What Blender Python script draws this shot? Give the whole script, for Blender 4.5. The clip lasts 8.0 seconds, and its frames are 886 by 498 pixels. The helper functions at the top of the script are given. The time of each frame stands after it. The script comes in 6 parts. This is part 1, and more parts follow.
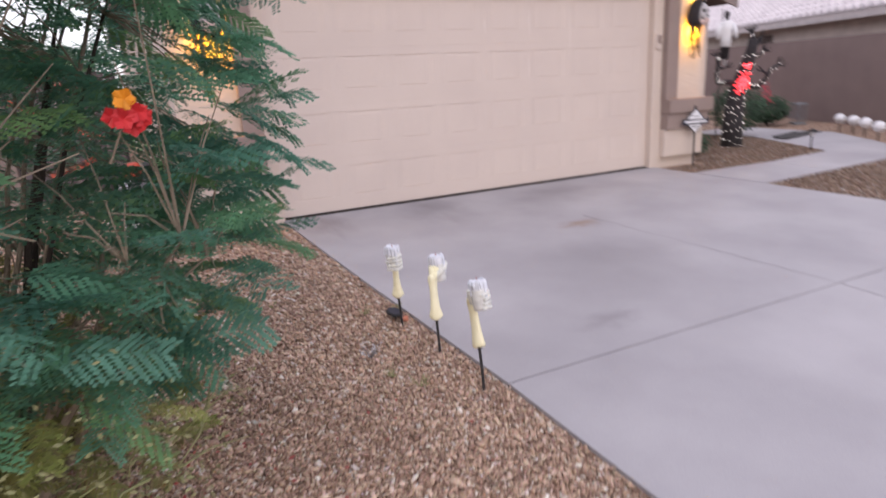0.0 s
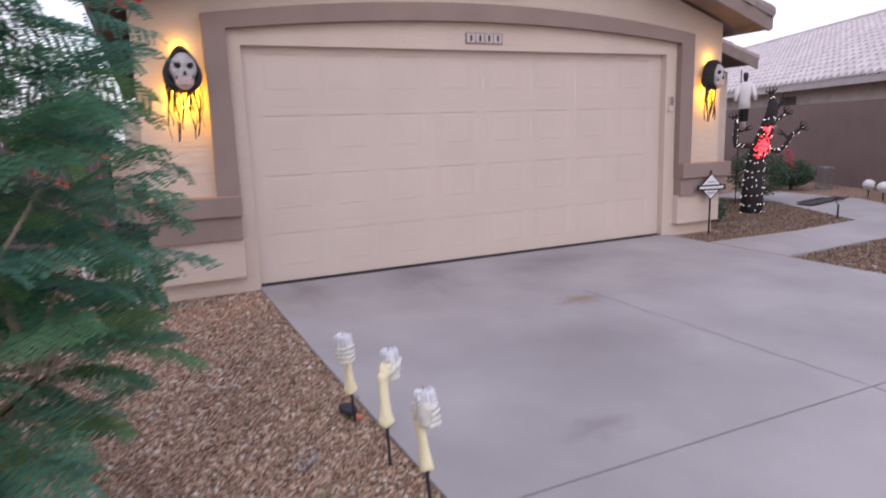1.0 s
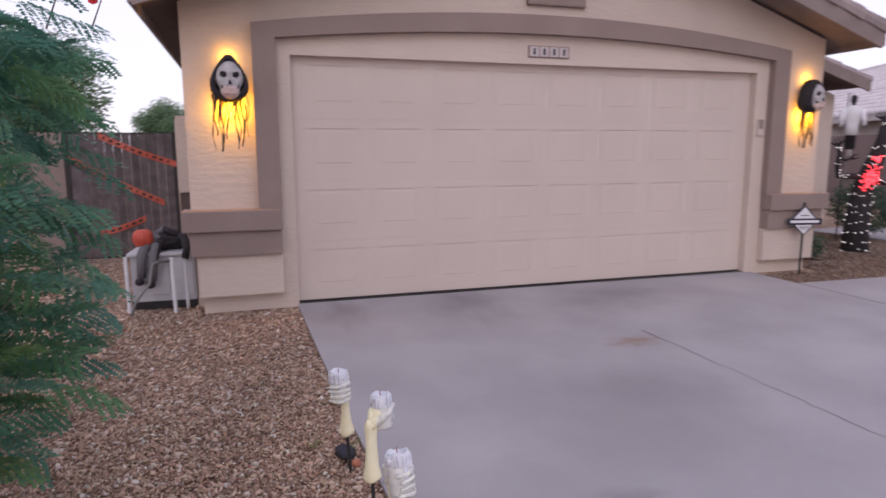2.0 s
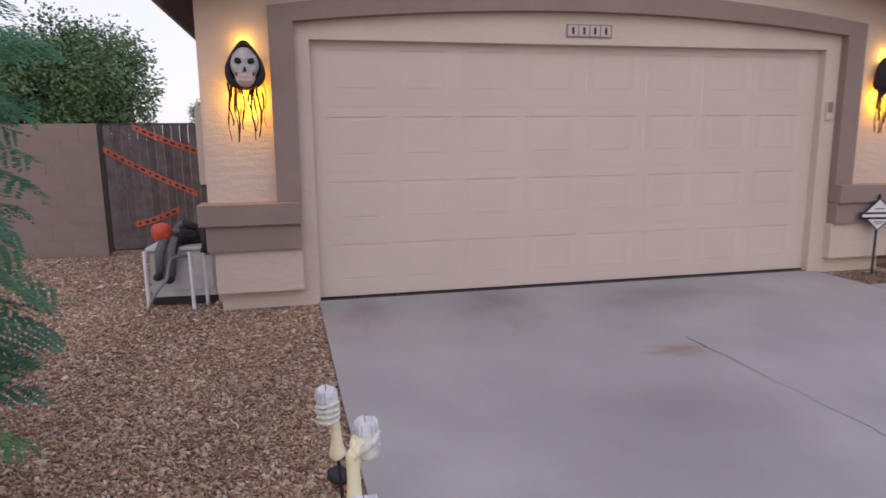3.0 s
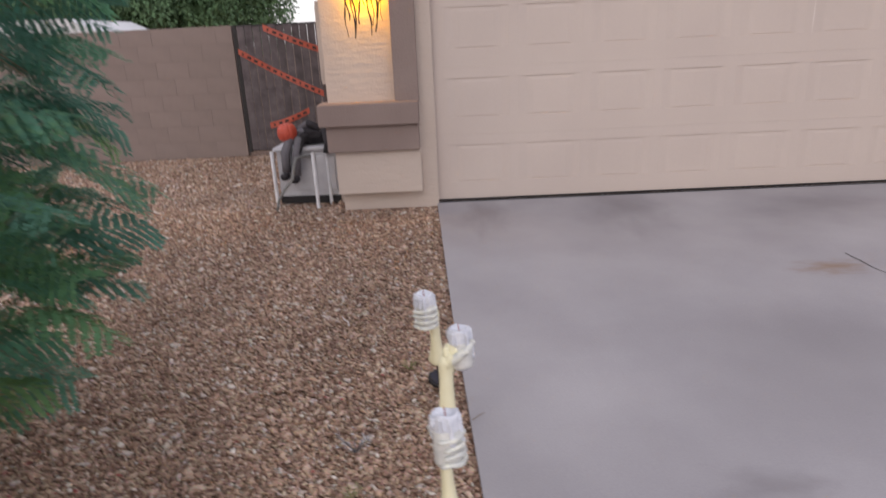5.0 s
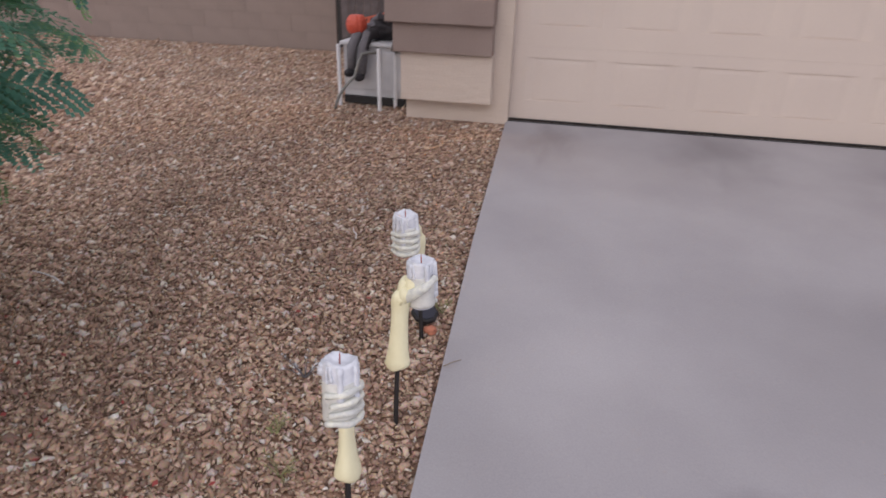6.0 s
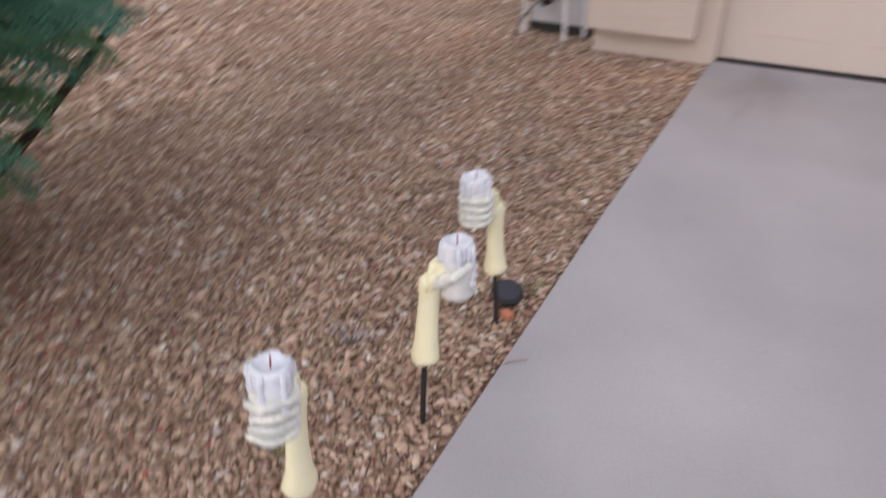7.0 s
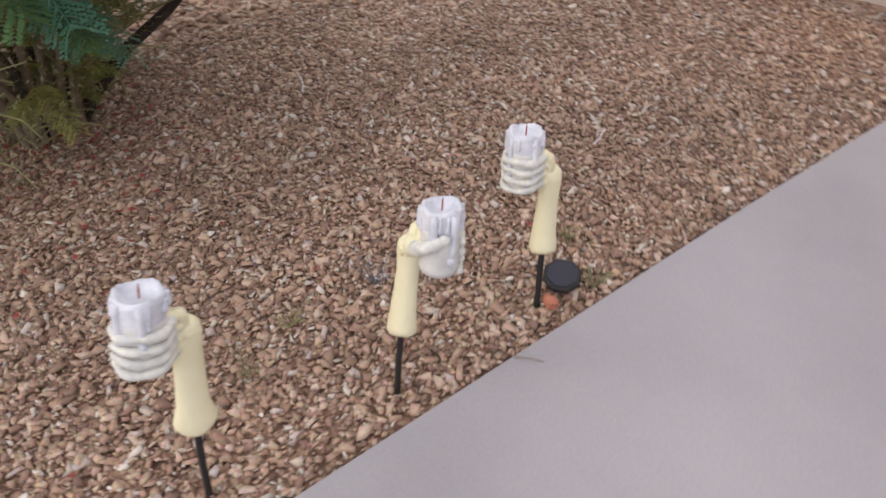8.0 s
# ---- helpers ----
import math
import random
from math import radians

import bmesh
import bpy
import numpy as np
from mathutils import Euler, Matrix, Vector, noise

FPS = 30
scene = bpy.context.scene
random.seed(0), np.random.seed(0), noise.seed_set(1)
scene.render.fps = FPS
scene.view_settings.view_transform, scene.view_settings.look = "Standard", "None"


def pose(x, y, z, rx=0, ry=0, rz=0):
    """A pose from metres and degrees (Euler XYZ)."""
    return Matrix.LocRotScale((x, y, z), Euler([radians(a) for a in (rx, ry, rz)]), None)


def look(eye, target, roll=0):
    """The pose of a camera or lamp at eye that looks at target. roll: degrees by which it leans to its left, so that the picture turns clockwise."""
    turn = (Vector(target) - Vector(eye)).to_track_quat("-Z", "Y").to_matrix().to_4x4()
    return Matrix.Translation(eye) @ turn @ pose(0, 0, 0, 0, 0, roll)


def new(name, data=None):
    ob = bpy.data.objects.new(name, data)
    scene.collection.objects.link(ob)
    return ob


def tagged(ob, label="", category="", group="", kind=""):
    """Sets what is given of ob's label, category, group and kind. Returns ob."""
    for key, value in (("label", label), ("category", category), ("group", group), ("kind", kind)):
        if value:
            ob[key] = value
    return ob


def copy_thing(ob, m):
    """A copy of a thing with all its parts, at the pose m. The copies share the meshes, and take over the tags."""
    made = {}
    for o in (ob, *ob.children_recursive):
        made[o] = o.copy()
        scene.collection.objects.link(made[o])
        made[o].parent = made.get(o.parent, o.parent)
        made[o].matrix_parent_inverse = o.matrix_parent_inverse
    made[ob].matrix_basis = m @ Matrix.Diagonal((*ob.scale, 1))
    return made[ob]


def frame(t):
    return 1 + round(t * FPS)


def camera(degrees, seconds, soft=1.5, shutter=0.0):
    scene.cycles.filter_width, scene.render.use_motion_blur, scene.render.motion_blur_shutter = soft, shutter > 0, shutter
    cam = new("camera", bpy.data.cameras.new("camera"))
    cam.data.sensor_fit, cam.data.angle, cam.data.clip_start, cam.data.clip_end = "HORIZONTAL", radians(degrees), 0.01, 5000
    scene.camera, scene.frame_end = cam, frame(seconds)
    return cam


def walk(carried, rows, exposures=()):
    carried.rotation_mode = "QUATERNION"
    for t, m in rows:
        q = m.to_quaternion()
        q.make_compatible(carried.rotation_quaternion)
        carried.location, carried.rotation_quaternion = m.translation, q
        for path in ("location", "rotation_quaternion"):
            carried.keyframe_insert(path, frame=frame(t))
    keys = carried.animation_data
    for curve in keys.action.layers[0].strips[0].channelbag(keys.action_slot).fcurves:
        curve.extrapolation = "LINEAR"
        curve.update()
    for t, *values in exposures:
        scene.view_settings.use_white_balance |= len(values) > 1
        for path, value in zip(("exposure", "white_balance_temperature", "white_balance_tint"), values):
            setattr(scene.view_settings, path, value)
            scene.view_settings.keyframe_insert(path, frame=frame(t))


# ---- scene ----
cam = camera(70.0, 8.0, 1.6, 0.5)
PATH = [
    (0, (-1.385, -6.246, 1.321), (-0.521, -4.521, 0.794), -3.0),
    (0.3, (-1.18, -6.174, 1.34), (-0.414, -4.388, 0.869), -1.4),
    (0.5, (-1.101, -6.131, 1.349), (-0.335, -4.343, 0.885), -2.3),
    (0.7, (-1.009, -6.077, 1.38), (-0.227, -4.285, 0.959), -2.1),
    (1, (-0.855, -5.92, 1.377), (-0.032, -4.134, 1.009), -2.0),
    (1.2, (-0.762, -5.848, 1.387), (0.08, -4.061, 1.075), -2.4),
    (1.5, (-0.644, -5.783, 1.387), (0.179, -3.985, 1.084), -2.7),
    (1.7, (-0.55, -5.74, 1.37), (0.193, -3.908, 1.068), -2.1),
    (2, (-0.39, -5.687, 1.372), (0.189, -3.798, 1.061), -0.2),
    (2.2, (-0.308, -5.672, 1.39), (0.207, -3.767, 1.063), 0.5),
    (3.3, (-0.049, -5.288, 1.375), (0.262, -3.345, 1.015), -2.0),
    (3.5, (-0.081, -5.25, 1.363), (0.094, -3.293, 0.991), -2.1),
    (3.8, (-0.057, -5.247, 1.362), (0.007, -3.29, 0.956), -2.1),
    (4, (-0.053, -5.262, 1.364), (-0.036, -3.307, 0.944), -1.1),
    (4.3, (-0.037, -5.297, 1.386), (-0.072, -3.351, 0.923), -2.3),
    (4.5, (-0.033, -5.301, 1.384), (-0.069, -3.372, 0.857), -3.0),
    (4.8, (0.009, -5.262, 1.361), (-0.015, -3.354, 0.762), -3.5),
    (5, (0.079, -5.233, 1.342), (0.056, -3.337, 0.707), -2.7),
    (5.2, (0.148, -5.137, 1.285), (0.118, -3.259, 0.598), -0.6),
    (6.3, (0.592, -4.666, 1.191), (0.102, -2.957, 0.275), 0.4),
    (6.5, (0.646, -4.536, 1.192), (0.067, -2.873, 0.244), -1.2),
    (6.8, (0.711, -4.384, 1.163), (-0.056, -2.817, 0.184), -2.5),
    (7, (0.769, -4.27, 1.127), (-0.169, -2.855, 0.071), -1.0),
    (7.2, (0.862, -4.163, 1.1), (-0.223, -2.976, -0.088), -0.3),
    (7.5, (0.903, -4.019, 1.079), (-0.289, -2.99, -0.153), -2.4),
    (7.6, (0.91, -3.961, 1.073), (-0.293, -2.965, -0.176), -2.1),
    (8, (0.927, -3.737, 1.053), (-0.376, -2.882, -0.201), 0.0),
]
walk(cam, [(t, look(eye, target, roll)) for t, eye, target, roll in PATH], [(0.0, 0.57, 6300, 13), (0.4, 0.38, 6250, 14), (1.2, 0.26, 6150, 16), (1.7, 0.1, 6150, 19), (2.2, 0.02, 6150, 19), (3.5, -0.05, 6400, 10), (4.3, 0.06, 6450, 9), (5.0, 0.2, 6450, 9), (6.5, 0.28, 6450, 9), (7.5, 0.55, 6600, 7), (8.0, 0.53, 6700, 7)])

# ---- light ----
world = bpy.data.worlds.new("overcast_dusk")
scene.world = world
world.use_nodes = True
wn = world.node_tree.nodes
wl = world.node_tree.links
sky = wn.new("ShaderNodeTexSky")
sky.sky_type = "NISHITA"
sky.sun_disc = False
sky.sun_elevation = radians(12)
sky.sun_rotation = radians(200)
haze = wn.new("ShaderNodeMix")
haze.data_type = "RGBA"
haze.inputs["Factor"].default_value = 0.8
haze.inputs["B"].default_value = (6.9, 6.55, 7.15, 1)
wl.new(sky.outputs["Color"], haze.inputs["A"])
wl.new(haze.outputs["Result"], wn["Background"].inputs["Color"])
wn["Background"].inputs["Strength"].default_value = 0.156

sun_data = bpy.data.lights.new("sun", "SUN")
sun_data.energy = 0.35
sun_data.angle = radians(25)
sun_data.color = (1.0, 0.9, 0.85)
sun = new("sun", sun_data)
sun.matrix_world = look((-4, -12, 9), (0, 0, 0))



# ---- materials ----
def mat(name, col, col2=None, rough=0.8, scale=8.0, fine=80.0, bump=0.15, metal=0.0, island=0.0, per_object=0.0, fac=0.6, dist=0.004):
    """Two-scale noise between two colours with fine bump, in world-size coordinates."""
    m = bpy.data.materials.new(name)
    m.use_nodes = True
    n, l = m.node_tree.nodes, m.node_tree.links
    b = n["Principled BSDF"]
    b.inputs["Roughness"].default_value = rough
    b.inputs["Metallic"].default_value = metal
    col2 = col2 or tuple(c * 0.75 for c in col)
    co = n.new("ShaderNodeTexCoord")
    big = n.new("ShaderNodeTexNoise")
    big.inputs["Scale"].default_value = scale
    big.inputs["Detail"].default_value = 5
    small = n.new("ShaderNodeTexNoise")
    small.inputs["Scale"].default_value = fine
    small.inputs["Detail"].default_value = 3
    l.new(co.outputs["Object"], big.inputs["Vector"])
    l.new(co.outputs["Object"], small.inputs["Vector"])
    add = n.new("ShaderNodeMath")
    add.operation = "MULTIPLY_ADD"
    add.inputs[1].default_value = 0.35
    l.new(small.outputs["Fac"], add.inputs[0])
    l.new(big.outputs["Fac"], add.inputs[2])
    ramp = n.new("ShaderNodeMapRange")
    ramp.inputs["From Min"].default_value = 0.45
    ramp.inputs["From Max"].default_value = 0.9
    ramp.inputs["To Max"].default_value = fac / 0.6
    l.new(add.outputs[0], ramp.inputs["Value"])
    mix = n.new("ShaderNodeMix")
    mix.data_type = "RGBA"
    mix.inputs["A"].default_value = (*col, 1)
    mix.inputs["B"].default_value = (*col2, 1)
    l.new(ramp.outputs["Result"], mix.inputs["Factor"])
    out = mix.outputs["Result"]
    if island or per_object:
        src = n.new("ShaderNodeNewGeometry").outputs["Random Per Island"] if island else n.new("ShaderNodeObjectInfo").outputs["Random"]
        amount = island or per_object
        rng = n.new("ShaderNodeMapRange")
        rng.inputs["To Min"].default_value = 1 - amount
        rng.inputs["To Max"].default_value = 1 + amount
        l.new(src, rng.inputs["Value"])
        hsv = n.new("ShaderNodeHueSaturation")
        l.new(rng.outputs["Result"], hsv.inputs["Value"])
        l.new(out, hsv.inputs["Color"])
        out = hsv.outputs["Color"]
    l.new(out, b.inputs["Base Color"])
    if bump:
        bp = n.new("ShaderNodeBump")
        bp.inputs["Strength"].default_value = bump
        bp.inputs["Distance"].default_value = dist
        l.new(small.outputs["Fac"], bp.inputs["Height"])
        l.new(bp.outputs["Normal"], b.inputs["Normal"])
    return m


def glow(name, col, strength):
    m = bpy.data.materials.new(name)
    m.use_nodes = True
    b = m.node_tree.nodes["Principled BSDF"]
    b.inputs["Base Color"].default_value = (*col, 1)
    b.inputs["Emission Color"].default_value = (*col, 1)
    b.inputs["Emission Strength"].default_value = strength
    return m


def gravel_material(name, tone=1.0):
    """Stone chips: tan to red-brown, a few grey and white, one tone per chip."""
    m = bpy.data.materials.new(name)
    m.use_nodes = True
    n, l = m.node_tree.nodes, m.node_tree.links
    b = n["Principled BSDF"]
    b.inputs["Roughness"].default_value = 0.85
    g = n.new("ShaderNodeNewGeometry")
    r = n.new("ShaderNodeValToRGB")
    e = r.color_ramp.elements
    e[0].color = (0.21, 0.118, 0.08, 1)
    e[1].position = 1.0
    e[1].color = (0.74, 0.68, 0.60, 1)
    for p, c in ((0.25, (0.315, 0.188, 0.122)), (0.5, (0.405, 0.255, 0.166)), (0.72, (0.49, 0.328, 0.22)), (0.88, (0.57, 0.41, 0.305)), (0.95, (0.48, 0.41, 0.36)), (0.985, (0.62, 0.54, 0.46))):
        k = e.new(p)
        k.color = (*c, 1)
    l.new(g.outputs["Random Per Island"], r.inputs["Fac"])
    co = n.new("ShaderNodeTexCoord")
    t = n.new("ShaderNodeTexNoise")
    t.inputs["Scale"].default_value = 140
    t.inputs["Detail"].default_value = 4
    l.new(co.outputs["Object"], t.inputs["Vector"])
    big = n.new("ShaderNodeTexNoise")
    big.inputs["Scale"].default_value = 1.3
    l.new(co.outputs["Object"], big.inputs["Vector"])
    mr = n.new("ShaderNodeMapRange")
    mr.inputs["From Min"].default_value, mr.inputs["From Max"].default_value = 0.3, 0.7
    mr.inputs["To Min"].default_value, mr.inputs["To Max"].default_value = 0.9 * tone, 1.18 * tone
    l.new(big.outputs["Fac"], mr.inputs["Value"])
    h = n.new("ShaderNodeHueSaturation")
    h.inputs["Saturation"].default_value = 0.86
    l.new(mr.outputs["Result"], h.inputs["Value"])
    l.new(r.outputs["Color"], h.inputs["Color"])
    mx = n.new("ShaderNodeMix")
    mx.data_type = "RGBA"
    mx.blend_type = "OVERLAY"
    mx.inputs["Factor"].default_value = 0.5
    l.new(h.outputs["Color"], mx.inputs["A"])
    l.new(t.outputs["Color"], mx.inputs["B"])
    l.new(mx.outputs["Result"], b.inputs["Base Color"])
    bp = n.new("ShaderNodeBump")
    bp.inputs["Strength"].default_value = 0.3
    bp.inputs["Distance"].default_value = 0.002
    l.new(t.outputs["Fac"], bp.inputs["Height"])
    l.new(bp.outputs["Normal"], b.inputs["Normal"])
    return m


def concrete_material():
    """Broom-finished grey concrete with weathering blotches, drip stains, a rust spot and lens falloff darkened into
    the right side.
    """
    m = mat("concrete", (0.40, 0.383, 0.40), (0.295, 0.28, 0.298), 0.75, 1.1, 160, 0.12, fac=0.6)
    n, l = m.node_tree.nodes, m.node_tree.links
    b = n["Principled BSDF"]
    base = b.inputs["Base Color"].links[0].from_socket
    co = n.new("ShaderNodeTexCoord")

    def blot(center, size, colour, amount, src, rough_noise):
        mp = n.new("ShaderNodeMapping")
        mp.vector_type = "TEXTURE"
        mp.inputs["Location"].default_value = center
        mp.inputs["Scale"].default_value = size
        l.new(co.outputs["Object"], mp.inputs["Vector"])
        ns = n.new("ShaderNodeTexNoise")
        ns.inputs["Scale"].default_value = rough_noise
        l.new(mp.outputs["Vector"], ns.inputs["Vector"])
        ln = n.new("ShaderNodeVectorMath")
        ln.operation = "LENGTH"
        l.new(mp.outputs["Vector"], ln.inputs[0])
        ad = n.new("ShaderNodeMath")
        ad.operation = "MULTIPLY_ADD"
        ad.inputs[1].default_value = 1.4
        l.new(ns.outputs["Fac"], ad.inputs[0])
        l.new(ln.outputs["Value"], ad.inputs[2])
        mr = n.new("ShaderNodeMapRange")
        mr.interpolation_type = "SMOOTHSTEP"
        mr.inputs["From Min"].default_value, mr.inputs["From Max"].default_value = 0.6, 1.7
        mr.inputs["To Min"].default_value, mr.inputs["To Max"].default_value = amount, 0.0
        l.new(ad.outputs[0], mr.inputs["Value"])
        mx = n.new("ShaderNodeMix")
        mx.data_type = "RGBA"
        mx.inputs["B"].default_value = (*colour, 1)
        l.new(mr.outputs["Result"], mx.inputs["Factor"])
        l.new(src, mx.inputs["A"])
        return mx.outputs["Result"]

    dark = (0.17, 0.155, 0.165)
    out = base
    out = blot((2.39, -1.64, -0.08), (0.32, 0.14, 0.3), (0.25, 0.16, 0.10), 0.75, out, 2.0)
    out = blot((0.35, -0.35, 0), (0.28, 0.6, 0.5), dark, 0.58, out, 1.5)
    out = blot((1.5, -0.4, 0), (0.45, 0.7, 0.5), dark, 0.58, out, 1.5)
    out = blot((3.0, -0.5, 0), (0.8, 0.5, 0.5), dark, 0.45, out, 1.5)
    out = blot((1.15, -3.45, -0.17), (0.32, 0.16, 0.4), dark, 0.55, out, 1.6)
    # right side darkened: lens falloff painted into the colour on top of weathering
    out = blot((1.65, -3.0, -0.15), (1.25, 1.5, 0.8), dark, 0.34, out, 1.2)
    out = blot((1.9, -2.6, -0.1), (0.9, 0.7, 0.6), dark, 0.26, out, 1.2)
    l.new(out, b.inputs["Base Color"])
    return m


M_GRAVEL = gravel_material("gravel_chips")
# the same chips at about half the value, for the right-hand beds
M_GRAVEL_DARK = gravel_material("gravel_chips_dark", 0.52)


def gravel_ground_material():
    """The same stone chips seen too far off to be built: one tone per cell, dark gaps, broad variation."""
    m = mat("gravel_bed", (0.3, 0.2, 0.14), None, 0.95, 30, 110, 0.0)
    n, l = m.node_tree.nodes, m.node_tree.links
    b = n["Principled BSDF"]
    co = n.new("ShaderNodeTexCoord")
    v = n.new("ShaderNodeTexVoronoi")
    v.inputs["Scale"].default_value = 42.0
    l.new(co.outputs["Object"], v.inputs["Vector"])
    sep = n.new("ShaderNodeSeparateColor")
    l.new(v.outputs["Color"], sep.inputs["Color"])
    r = n.new("ShaderNodeValToRGB")
    e = r.color_ramp.elements
    e[0].color, e[1].color = (0.19, 0.11, 0.078, 1), (0.62, 0.53, 0.44, 1)
    for p, c in ((0.3, (0.30, 0.18, 0.122)), (0.6, (0.40, 0.255, 0.175)), (0.9, (0.50, 0.36, 0.265))):
        e.new(p).color = (*c, 1)
    l.new(sep.outputs["Red"], r.inputs["Fac"])
    gap = n.new("ShaderNodeMapRange")
    gap.inputs["From Min"].default_value, gap.inputs["From Max"].default_value = 0.35, 0.75
    gap.inputs["To Min"].default_value, gap.inputs["To Max"].default_value = 1.0, 0.45
    l.new(v.outputs["Distance"], gap.inputs["Value"])
    big = n.new("ShaderNodeTexNoise")
    big.inputs["Scale"].default_value = 0.9
    l.new(co.outputs["Object"], big.inputs["Vector"])
    mul = n.new("ShaderNodeMath")
    mul.operation = "MULTIPLY"
    add = n.new("ShaderNodeMath")
    add.operation = "ADD"
    add.inputs[1].default_value = 0.5
    l.new(big.outputs["Fac"], add.inputs[0])
    l.new(add.outputs[0], mul.inputs[0])
    l.new(gap.outputs["Result"], mul.inputs[1])
    h = n.new("ShaderNodeHueSaturation")
    l.new(r.outputs["Color"], h.inputs["Color"])
    l.new(mul.outputs[0], h.inputs["Value"])
    l.new(h.outputs["Color"], b.inputs["Base Color"])
    bp = n.new("ShaderNodeBump")
    bp.invert = True
    bp.inputs["Strength"].default_value = 0.7
    bp.inputs["Distance"].default_value = 0.012
    l.new(v.outputs["Distance"], bp.inputs["Height"])
    l.new(bp.outputs["Normal"], b.inputs["Normal"])
    return m


M_SOIL = gravel_ground_material()
M_CONC = concrete_material()
M_DARKGAP = mat("joint_dirt", (0.09, 0.08, 0.08), None, 0.95, 30, 100)
M_STUCCO = mat("stucco_cream", (0.60, 0.51, 0.44), (0.54, 0.455, 0.40), 0.9, 2.0, 70, 0.35, dist=0.008)
_n, _l = M_STUCCO.node_tree.nodes, M_STUCCO.node_tree.links
_co, _mp, _ns, _bp = (_n.new(k) for k in ("ShaderNodeTexCoord", "ShaderNodeMapping", "ShaderNodeTexNoise", "ShaderNodeBump"))
_mp.inputs["Scale"].default_value = (8, 8, 26)
_ns.inputs["Scale"].default_value = 1.0
_ns.inputs["Detail"].default_value = 4
_bp.inputs["Strength"].default_value = 0.32
_bp.inputs["Distance"].default_value = 0.02
_l.new(_co.outputs["Object"], _mp.inputs["Vector"])
_l.new(_mp.outputs["Vector"], _ns.inputs["Vector"])
_l.new(_ns.outputs["Fac"], _bp.inputs["Height"])
_l.new(_n["Principled BSDF"].inputs["Normal"].links[0].from_socket, _bp.inputs["Normal"])
_l.new(_bp.outputs["Normal"], _n["Principled BSDF"].inputs["Normal"])
M_TRIM = mat("stucco_brown", (0.29, 0.225, 0.20), (0.25, 0.19, 0.17), 0.9, 2.5, 80, 0.5, dist=0.008)
M_DOOR = mat("door_paint", (0.60, 0.515, 0.46), (0.55, 0.47, 0.425), 0.55, 1.5, 60, 0.08, fac=0.5)
def paint_door_glints(m):
    """Pale streaks down the door, reflections on the stile edges painted into the colour: centre, half length."""
    n, l = m.node_tree.nodes, m.node_tree.links
    b = n["Principled BSDF"]
    out = b.inputs["Base Color"].links[0].from_socket
    co = n.new("ShaderNodeTexCoord")
    for x, z, half in ((3.04, 1.86, 0.2), (2.445, 1.84, 0.12), (3.62, 1.75, 0.36), (3.03, 1.38, 0.17)):
        mp, ln, mr, mx = (n.new(k) for k in ("ShaderNodeMapping", "ShaderNodeVectorMath", "ShaderNodeMapRange", "ShaderNodeMix"))
        mp.vector_type = "TEXTURE"
        mp.inputs["Location"].default_value = (x, 0.088, z)
        mp.inputs["Scale"].default_value = (0.007, 1.0, half)
        ln.operation = "LENGTH"
        mr.inputs["From Min"].default_value, mr.inputs["From Max"].default_value = 0.3, 1.0
        mr.inputs["To Min"].default_value, mr.inputs["To Max"].default_value = 0.45, 0.0
        mx.data_type = "RGBA"
        mx.inputs["B"].default_value = (0.8, 0.74, 0.7, 1)
        l.new(co.outputs["Object"], mp.inputs["Vector"])
        l.new(mp.outputs["Vector"], ln.inputs[0])
        l.new(ln.outputs["Value"], mr.inputs["Value"])
        l.new(mr.outputs["Result"], mx.inputs["Factor"])
        l.new(out, mx.inputs["A"])
        out = mx.outputs["Result"]
    l.new(out, b.inputs["Base Color"])


paint_door_glints(M_DOOR)
M_RUBBER = mat("rubber_seal", (0.03, 0.026, 0.026), None, 0.7)
M_SOFFIT = mat("soffit_brown", (0.12, 0.085, 0.08), (0.09, 0.065, 0.06), 0.85, 6, 60)
M_FASCIA = mat("fascia_paint", (0.27, 0.215, 0.20), None, 0.75, 4, 60)
M_TILE = mat("roof_tile", (0.66, 0.61, 0.62), (0.52, 0.47, 0.48), 0.85, 7, 70, 0.3, per_object=0.09)
M_TILE_J = mat("roof_tile_joined", (0.66, 0.61, 0.62), (0.52, 0.47, 0.48), 0.85, 7, 70, 0.3, island=0.09)
M_OWNTILE = mat("roof_tile_dusky", (0.33, 0.275, 0.27), (0.25, 0.205, 0.20), 0.85, 7, 70, 0.3, per_object=0.14)
M_BLOCK = mat("block_tan", (0.27, 0.215, 0.195), (0.22, 0.175, 0.16), 0.95, 3, 90, 0.5, per_object=0.035, dist=0.008)
M_MORTAR = mat("mortar", (0.265, 0.212, 0.192), None, 0.95, 8, 90, 0.4)
M_NFASCIA = mat("pale_fascia", (0.58, 0.52, 0.51), None, 0.8, 4, 60)
M_NWALL = mat("neighbour_stucco", (0.62, 0.54, 0.49), None, 0.9, 3, 60, 0.4)
M_NBLOCK = mat("neighbour_wall_brown", (0.225, 0.17, 0.158), (0.19, 0.14, 0.132), 0.95, 2, 70, 0.4)
M_WOOD = mat("weathered_wood", (0.135, 0.115, 0.12), (0.07, 0.058, 0.062), 0.9, 9, 60, 0.4, per_object=0.2)
M_IRON = mat("black_iron", (0.03, 0.028, 0.03), None, 0.6, 20, 80, 0.1, metal=0.3)
M_BONE = mat("cream_plastic", (0.84, 0.80, 0.56), (0.78, 0.73, 0.49), 0.5, 14, 90, 0.15)
M_FINGER = mat("waxed_bone", (0.82, 0.82, 0.72), (0.58, 0.59, 0.57), 0.5, 45, 120, 0.3, fac=0.8)
